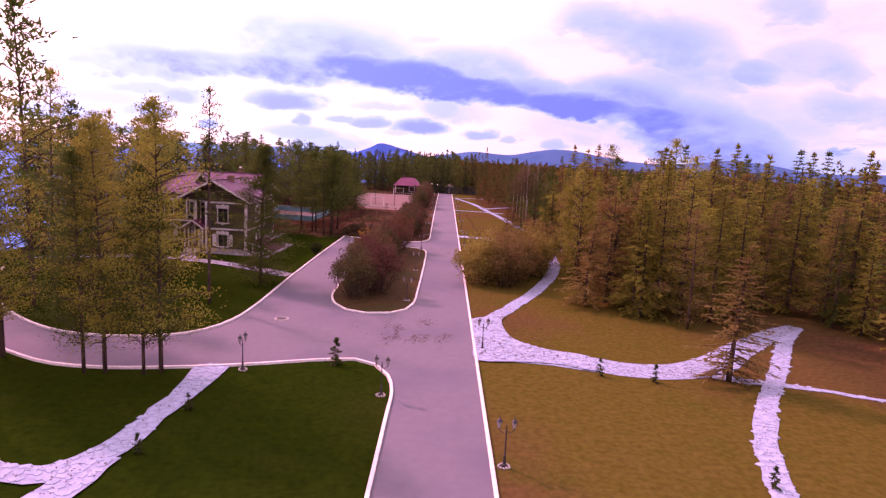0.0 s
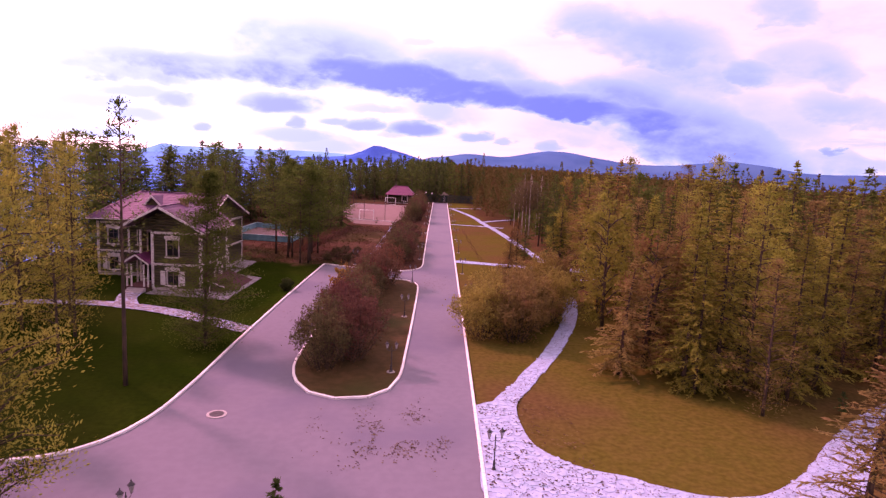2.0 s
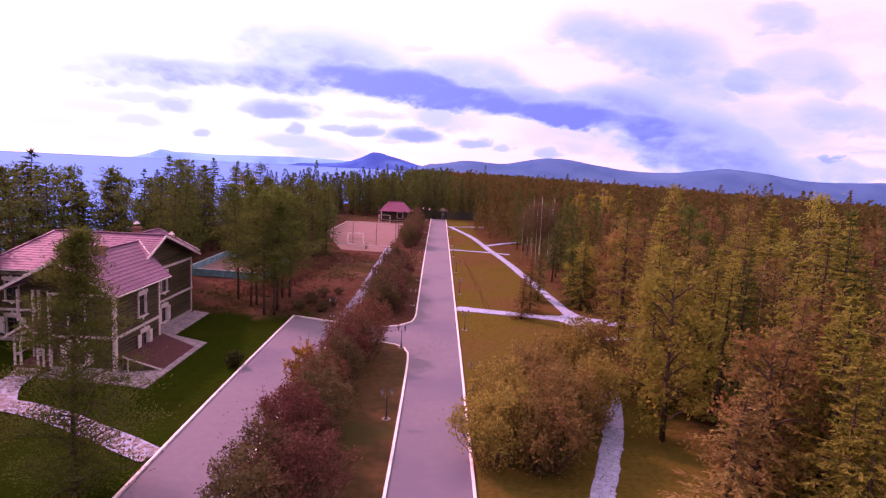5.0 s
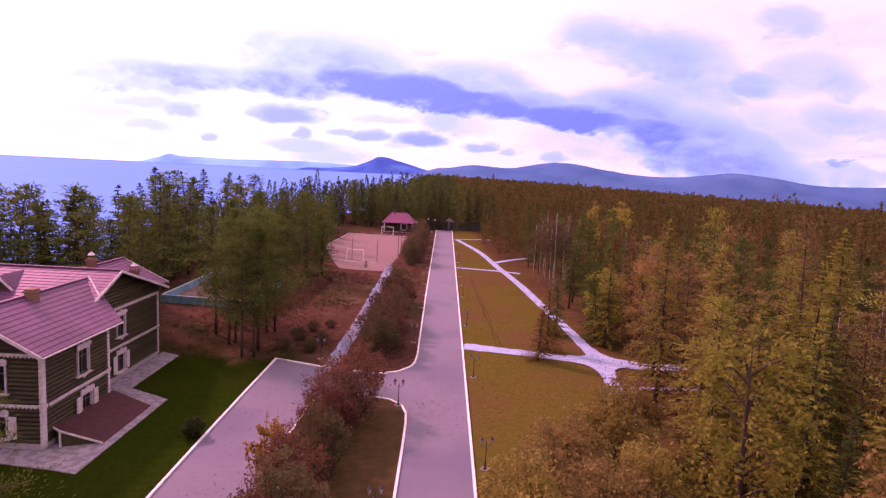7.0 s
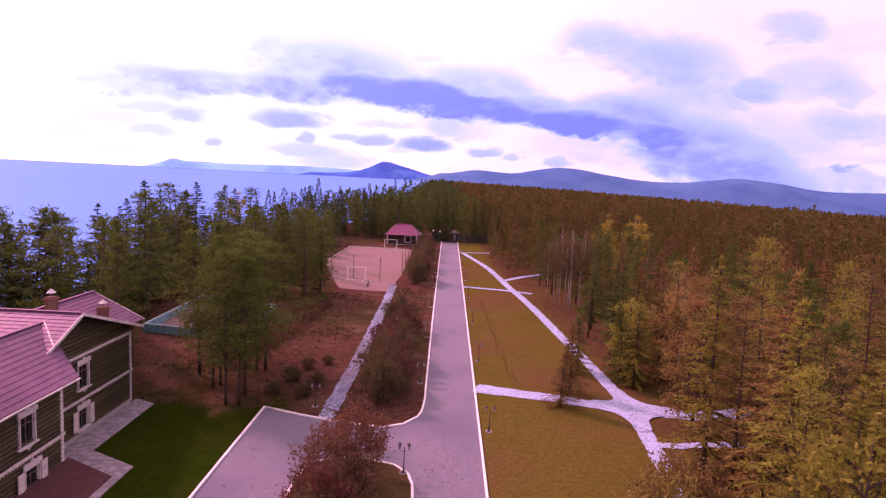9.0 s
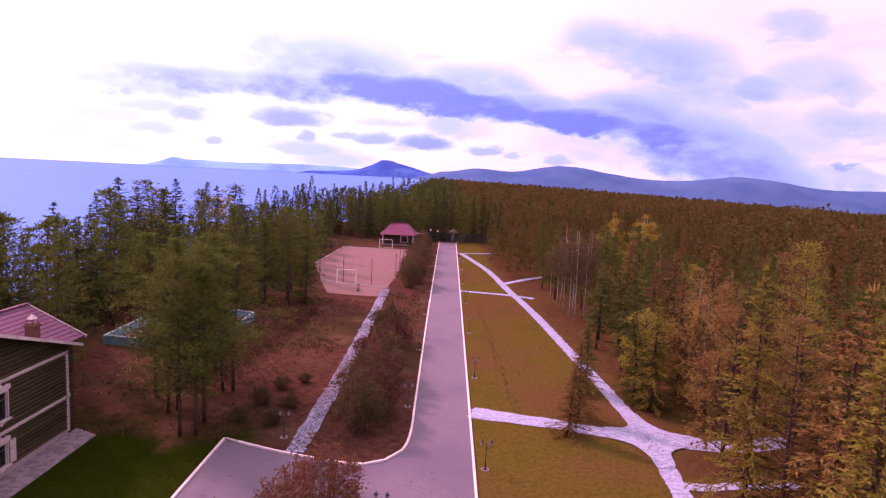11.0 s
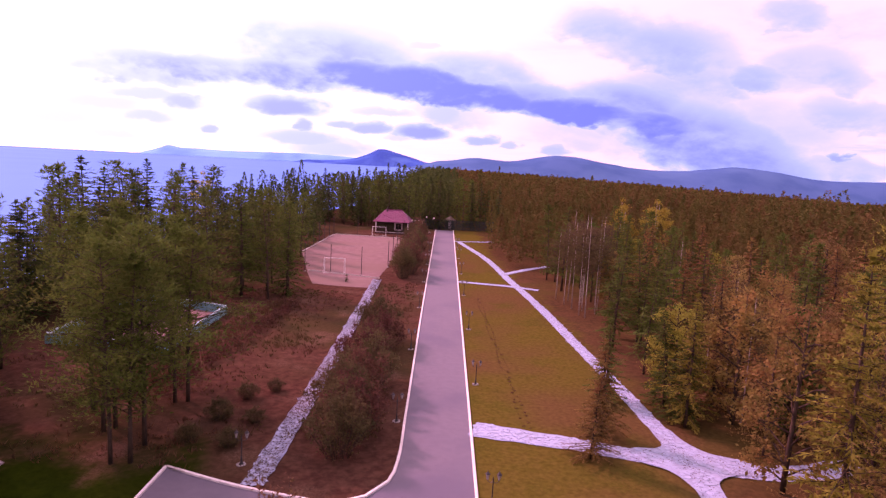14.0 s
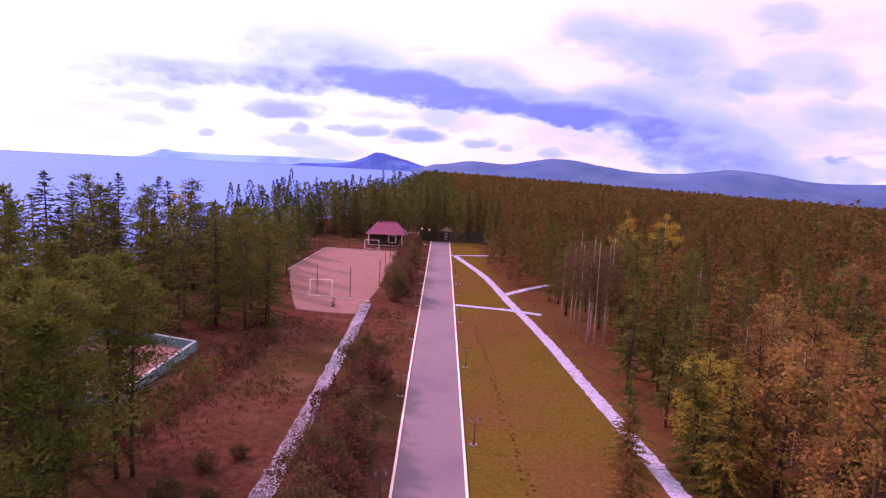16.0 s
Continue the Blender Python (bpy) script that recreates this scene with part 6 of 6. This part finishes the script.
# ---- turquoise board rink ----
def rink():
    rk = thing("rink", 0, 0, 0, 0, "low turquoise board enclosure on bare earth", "enclosure")
    pts = [(-31.2, 105.6), (-21.3, 104.2), (-21.2, 117.5), (-31.4, 121.2), (-31.2, 105.6)]
    for (xa, ya), (xb, yb) in zip(pts, pts[1:]):
        n = max(1, int(math.hypot(xb - xa, yb - ya) / 2.0))
        for i in range(n):
            p = (xa + (xb - xa) * i / n, ya + (yb - ya) * i / n, 0.42)
            q = (xa + (xb - xa) * (i + 0.985) / n, ya + (yb - ya) * (i + 0.985) / n, 0.42)
            panel = part("panel", beam(p, q, 0.10, 0.80), M_BLUE, rk)
            part("rail", beam((p[0], p[1], 0.86), (q[0], q[1], 0.86), 0.22, 0.07), M_RAIL, panel, "pale turquoise top rail")
            part("post", boxes((p[0] - 0.12, p[0] + 0.12, p[1] - 0.12, p[1] + 0.12, 0.0, 0.80)), M_BLUE, panel)
    tagged(new("rink_floor", finish(sheet([Vector(p) for p in pts[:4]], 0.035), "rink_floor", M_SAND)), "bare reddish earth inside the enclosure", "ground", kind="structure")


rink()

# ---- end fence ----
def fence_panel():
    f = thing("fence_panel", 0, 0, 0, 0, "dark green welded steel fence panel", "fence", "end fence")
    for x in (0.0, 2.5):
        part("post", boxes((x - 0.04, x + 0.04, -0.04, 0.04, 0, 2.5), bevel=0.008), M_FENCE, f)
    for z in (0.12, 0.9, 1.7, 2.38):
        part("rail", boxes((0.05, 2.45, -0.02, 0.02, z - 0.03, z + 0.03)), M_FENCE, f)
    for i in range(16):
        x = 0.12 + i * 0.15
        part("bar", boxes((x - 0.045, x + 0.045, -0.04, -0.022, 0.05, 2.45)), M_FENCE, f)
    return f


fp = fence_panel()
fp.matrix_basis = pose(-3.0, 210.0, 0)
for i in range(1, 7):
    copy_thing(fp, pose(-3.0 + 2.51 * i, 210.0 + 0.12 * i, 0))
for i in range(1, 3):
    copy_thing(fp, pose(-3.0 - 2.51 * i, 210.0 + 0.1 * i, 0))

# ---- things at the drive's end ----
def garden_bench(x, y, turn):
    bn = thing("bench", x, y, 0, turn, "white wooden garden bench beside the drive's end", "bench")
    for i in range(3):
        part("seat_slat", boxes((-0.8, 0.8, -0.22 + 0.15 * i, -0.10 + 0.15 * i, 0.42, 0.46), bevel=0.008), M_TRIM, bn)
    for i in range(3):
        part("back_slat", boxes((-0.8, 0.8, 0.24, 0.28, 0.55 + 0.15 * i, 0.66 + 0.15 * i), bevel=0.008), M_TRIM, bn)
    for sx in (-0.7, 0.7):
        part("leg", boxes((sx - 0.04, sx + 0.04, -0.22, -0.14, 0, 0.41), (sx - 0.04, sx + 0.04, 0.20, 0.235, 0, 0.98)), M_IRON, bn)


garden_bench(-3.3, 198.5, 90)


def gate_lamp(x, y, h):
    g = thing("gate_lamp", x, y, 0, 0, "tall thin lamp with a white globe", "street lamp", "gate lamps")
    part("pole", lathe(bmesh.new(), ((0.07, 0), (0.05, 0.3), (0.03, 0.32), (0.025, h - 0.3)), 8), M_IRON, g)
    part("globe", lathe(bmesh.new(), ((0.05, h - 0.3), (0.16, h - 0.2), (0.19, h - 0.05), (0.14, h + 0.1), (0.03, h + 0.16)), 10), M_WHITEPIPE, g, "white glass globe")
    part("collar", lathe(bmesh.new(), ((0.07, h - 0.34), (0.07, h - 0.29)), 8), M_IRON, g)


gate_lamp(-4.4, 207.4, 3.2)
gate_lamp(-2.6, 207.3, 3.0)
hut = thing("gate_hut", 1.4, 214.0, 0, 0, "small timber hut with a weathered pointed roof", "hut")
part("wall", boxes((-1.1, 1.1, -1.1, 1.1, 0, 2.0)), M_LOG, hut)
part("roof", lathe(bmesh.new(), ((1.75, 1.95), (0.05, 3.2)), 4), M_SASH, hut, "weathered brown pointed roof")
part("door", boxes((-0.4, 0.4, -1.16, -1.102, 0.05, 1.85)), M_TRIM, hut)
pg = thing("pergola", -6.2, 199.6, 0, 0, "light white timber pergola beside the pavilion", "pergola")
for x in (-1.1, 1.1):
    part("post", boxes((x - 0.05, x + 0.05, -0.05, 0.05, 0, 2.75)), M_TRIM, pg)
for y in (-0.25, 0.1):
    part("beam", boxes((-1.5, 1.5, y, y + 0.08, 2.752, 2.88)), M_TRIM, pg)
for i in range(6):
    part("rafter", boxes((-1.3 + 0.5 * i, -1.24 + 0.5 * i, -0.6, 0.6, 2.882, 2.96)), M_TRIM, pg)

# ---- small things on the ground ----
mh = thing("manhole", -10.2, 44.2, 0.02, 0, "pale round concrete manhole ring with iron lid", "manhole")
part("ring", lathe(bmesh.new(), ((0.48, 0), (0.48, 0.035), (0.36, 0.04), (0.36, 0.03)), 20), M_CONC, mh)
part("lid", lathe(bmesh.new(), ((0.34, 0.0), (0.34, 0.045), (0.1, 0.05)), 20), M_IRON, mh)
rb = broadleaf(101, 1.3, 0.75, 0.02, 9, M_DARKLEAF, 600, 0.09)
plant("shrub", twiggy(102, 1.35, 0.62, M_SPRUCE, 30, 5200, 0.055), -13.9, 72.2, 1.0, 0, "dark dense rounded shrub beside the parking bay", "shrub")
plant("shrub", K_GOLD[0], 14.6, 68.4, 0.55, 0, "bright yellow shrub beside the garden path", "shrub", "", 0, 1.4)
for i, (x, y, h) in enumerate(((-5.2, 36.0, 1.5), (8.8, 36.3, 1.0), (11.5, 35.7, 1.0), (-10.1, 29.4, 0.8), (-10.3, 25.6, 0.8), (-12.4, 137.0, 1.1), (12.2, 25.4, 0.9), (22.2, 47.6, 1.3))):
    plant("sapling", K_SAPLING[i % 2], x, y, h / 2.0, i * 50, "tiny young spruce planted in the lawn", "sapling", "saplings")
for i in range(90):
    plant("sapling", rb, 5.9 - 0.015 * i + 0.24 * math.sin(i * 3), 92.0 + 0.44 * i + 0.2 * math.sin(i * 5), RNG.uniform(0.035, 0.065), i * 70, "tiny dark seedling in a planted row", "sapling", "seedling row", 0, 2.0)
for i in range(30):
    plant("shrub", rb, -17.6 + 0.075 * i + 0.3 * math.sin(i * 2.3), 97.0 + 0.85 * i, RNG.uniform(0.4, 0.7), i * 67, "low dark leafless-looking hedge shrub", "shrub", "hedge along the meadow", 0, 0.8)

# ---- kerb stones ----
KERB = finish(boxes((0, 0.985, -0.075, 0.075, -0.06, 0.13), bevel=0.014), "kerb_stone", M_KERB)


def kerb_run(line, parent, near, out, closed=False):
    pts = line + ([line[0]] if closed else [])
    for a, b in zip(pts, pts[1:]):
        d = b - a
        if d.length < 0.05:
            continue
        m = pose(a.x, a.y, 0, 0, 0, math.degrees(math.atan2(d.y, d.x))) @ Matrix.Diagonal((d.length, 1, 1, 1))
        if near(a):
            piece("kerb_stone", KERB, parent, m)
        else:
            out.append(m)


far_kerbs = []
kerb_run(ROAD_W, road, lambda p: p.y > 8 and p.x > -33, far_kerbs)
kerb_run(ROAD_N + ROAD_P[:1], road, lambda p: p.x > -33, far_kerbs)
kerb_run([ROAD_N[-1]] + ROAD_P, road, lambda p: True, far_kerbs)
kerb_run([ROAD_P[-1]] + ROAD_C, road, lambda p: p.y < 100, far_kerbs)
kerb_run(ROAD_E, road, lambda p: 14 < p.y < 96, far_kerbs)
kerb_run(ISLAND, lawn_island, lambda p: True, far_kerbs, True)


def joined(name, me, ms, mat, parent, label=""):
    base = np.array([v.co for v in me.vertices])
    polys = [tuple(p.vertices) for p in me.polygons]
    vs, fs = [], []
    for m in ms:
        k = len(vs)
        vs += [tuple(m @ Vector(c)) for c in base]
        fs += [tuple(i + k for i in p) for p in polys]
    ob = new(name, mesh_from(name, vs, fs, mat))
    ob.parent = parent
    return tagged(ob, label, "", "", "stuff")


joined("far_kerb", KERB, far_kerbs, M_KERB, road, "white kerb stones of the far drive")

# ---- flagstones, leaf litter ----
def flag_mesh(seed):
    rng = random.Random(seed)
    n = rng.choice((5, 6, 6, 7))
    r = [(0.20 + rng.uniform(-0.035, 0.035)) for _ in range(n)]
    bm = bmesh.new()
    top = [bm.verts.new((r[i] * math.cos(6.283 * i / n), r[i] * math.sin(6.283 * i / n), 0.016)) for i in range(n)]
    low = [bm.verts.new((r[i] * 1.06 * math.cos(6.283 * i / n), r[i] * 1.06 * math.sin(6.283 * i / n), -0.01)) for i in range(n)]
    bm.faces.new(top)
    for i in range(n):
        bm.faces.new((low[i], low[(i + 1) % n], top[(i + 1) % n], top[i]))
    return finish(bm, "flagstone", M_STONE)


FLAGS = [flag_mesh(200 + i) for i in range(6)]


def path_spots(line, nodes, usual, step, rng):
    for a, b in zip(line, line[1:]):
        d = (b - a)
        if d.length < 0.01:
            continue
        nrm = Vector((-d.y, d.x)) / d.length
        for i in range(max(1, round(d.length / step))):
            p = a + d * ((i + 0.5) * step / max(d.length, step))
            width = width_at(p, nodes, usual) * 0.90
            k = max(1, round(width / step))
            for j in range(k):
                yield p + nrm * (width * ((j + 0.5) / k - 0.5)) + Vector((rng.uniform(-0.13, 0.13), rng.uniform(-0.13, 0.13)))


rng_f = random.Random(8)
for idx, (key, line) in enumerate(PATH_LINES.items()):
    parent = bpy.data.objects[key]
    zt = 0.022 + 0.004 * idx
    near_path = key in ("cross_path", "lawn_path")
    ms, groups, made = [], {}, 0
    for p in path_spots(line, *PATHS[key], 0.33, rng_f):
        m = pose(p.x, p.y, zt + rng_f.uniform(0.003, 0.010), 0, 0, rng_f.uniform(0, 360)) @ Matrix.Diagonal((rng_f.uniform(0.65, 1.2), rng_f.uniform(0.55, 1.05), 1, 1))
        k = rng_f.randrange(6)
        if near_path and made < 290:
            piece("flagstone", FLAGS[k], parent, m)
            made += 1
        else:
            groups.setdefault(k % 2, []).append(m)
    for k, gm in groups.items():
        joined("paving_stones", FLAGS[k * 3], gm, M_TILE if key in ("house_path", "porch_path") else M_STONE, parent, "pale irregular paving stones")

for key, outline, zt in (("path_mouth", MOUTH, 0.082), ("path_crossing", CROSSING, 0.086)):
    xs, ys = [p.x for p in outline], [p.y for p in outline]
    groups = {}
    for i in range(int((max(xs) - min(xs)) / 0.36)):
        for j in range(int((max(ys) - min(ys)) / 0.36)):
            p = (min(xs) + 0.2 + 0.36 * i + rng_f.uniform(-0.14, 0.14), min(ys) + 0.2 + 0.36 * j + rng_f.uniform(-0.14, 0.14))
            if all(inside((p[0] + dx, p[1] + dy), outline) for dx, dy in ((-0.14, 0), (0.14, 0), (0, -0.14), (0, 0.14))):
                groups.setdefault(rng_f.randrange(2), []).append(pose(p[0], p[1], zt + rng_f.uniform(0.002, 0.009), 0, 0, rng_f.uniform(0, 360)) @ Matrix.Diagonal((rng_f.uniform(0.7, 1.15), rng_f.uniform(0.6, 1.05), 1, 1)))
    for k, gm in groups.items():
        joined("paving_stones", FLAGS[k * 3 + 1], gm, M_STONE, bpy.data.objects[key], "pale irregular paving stones")

M_LITTER = material("leaf_litter", (0.10, 0.055, 0.025), per_island=0.5, rough=0.9, spec=0.1)


def litter():
    rng = random.Random(9)
    verts, faces = [], []

    def drop(x, y, z, s):
        a = rng.uniform(0, 6.283)
        n = len(verts)
        for k in range(4):
            r = s * (1.0 if k % 2 == 0 else 0.55)
            verts.append((x + r * math.cos(a + k * 1.571), y + r * math.sin(a + k * 1.571), z + rng.uniform(0.0, 0.025)))
        faces.append((n, n + 1, n + 2, n + 3))

    for key, line in PATH_LINES.items():
        shade = {"long_path": 22, "lawn_path": 22, "court_path": 170, "cross_path": 95, "south_path": 14, "wood_path": 16}.get(key, 10)
        for a, b in zip(line, line[1:]):
            for i in range(int((b - a).length * shade * (0.4 + noise.noise((a.x * 0.15, a.y * 0.15, 3)) + 0.5))):
                p = a.lerp(b, rng.random())
                nd = (b - a).normalized()
                o = rng.uniform(-0.5, 0.5) * width_at(a, *PATHS[key])
                drop(p.x - nd.y * o, p.y + nd.x * o, 0.10, rng.uniform(0.03, 0.06) * (1.2 if key == "court_path" else 1.0))
    for i in range(1300):
        x, y = 2.5 + 4.6 * rng.random() ** 1.4, rng.uniform(38.4, 47.6)
        if noise.noise((x * 0.9, y * 0.9, 7.0)) > rng.uniform(-0.35, 0.5):
            drop(x, y, 0.105, rng.uniform(0.035, 0.09))
    for i in range(2600):
        p = Vector((-1.9, 42.6)) + Vector((rng.gauss(0, 1.5), rng.gauss(0, 1.6)))
        drift = noise.noise((p.x * 0.8, p.y * 0.45, 5.0)) + 0.5 * noise.noise((p.x * 2.6, p.y * 2.6, 1.0))
        if -6 < p.x < 2.2 and 39 < p.y < 47.5 and drift > rng.uniform(0.0, 0.5):
            drop(p.x, p.y, 0.03, rng.uniform(0.03, 0.07))
    for i in range(260):
        drop(rng.uniform(-1.7, 2.2), rng.gauss(79, 3), 0.03, rng.uniform(0.025, 0.07))
    for i in range(120):
        drop(rng.gauss(-10.6, 1.0), rng.uniform(60, 84), 0.03, rng.uniform(0.035, 0.08))
    tagged(new("leaf_litter", mesh_from("leaf_litter", verts, faces, M_LITTER)), "fallen brown leaves on paving", "leaves", kind="stuff")


litter()
M_DRYGRASS = material("dry_meadow_grass", (0.165, 0.075, 0.045), (0.120, 0.062, 0.030), 0.3, 5, 0.9, 0.05, third=(0.085, 0.070, 0.026), third_scale=0.12, per_island=0.3, trans=0.3)


def dry_grass():
    """Uneven dead grass: bent blades in tufts, taller along the hedge."""
    rng = random.Random(19)
    verts, faces = [], []
    for i in range(9000):
        x, y = rng.uniform(-31, -3.0), rng.uniform(87, 138)
        if -9.9 < x < -8.4 or (x > -12 and y < 91) or -31.6 < x < -21 and 103 < y < 121 or y > 131 and x < -9:
            continue
        band = math.exp(-((x + 19.4 - 0.09 * (y - 97)) / 1.6) ** 2) if 95 < y < 124 else 0.0
        if noise.noise((x * 0.16, y * 0.16, 4.0)) + 0.8 * band < rng.uniform(-0.25, 0.55):
            continue
        h = rng.uniform(0.12, 0.3) + 0.35 * band
        for k in range(4):
            a, l = rng.uniform(0, 6.283), rng.uniform(0.05, 0.22)
            n = len(verts)
            w = rng.uniform(0.02, 0.05)
            px, py = x + rng.gauss(0, 0.12), y + rng.gauss(0, 0.12)
            verts.extend([(px + w, py, 0.0), (px - w, py, 0.0), (px + l * math.cos(a), py + l * math.sin(a), h * rng.uniform(0.7, 1.2))])
            faces.append((n, n + 1, n + 2))
    tagged(new("dry_grass", mesh_from("dry_grass", verts, faces, M_DRYGRASS)), "reddish-brown dead meadow grass in loose tufts", "grass", kind="stuff")


dry_grass()
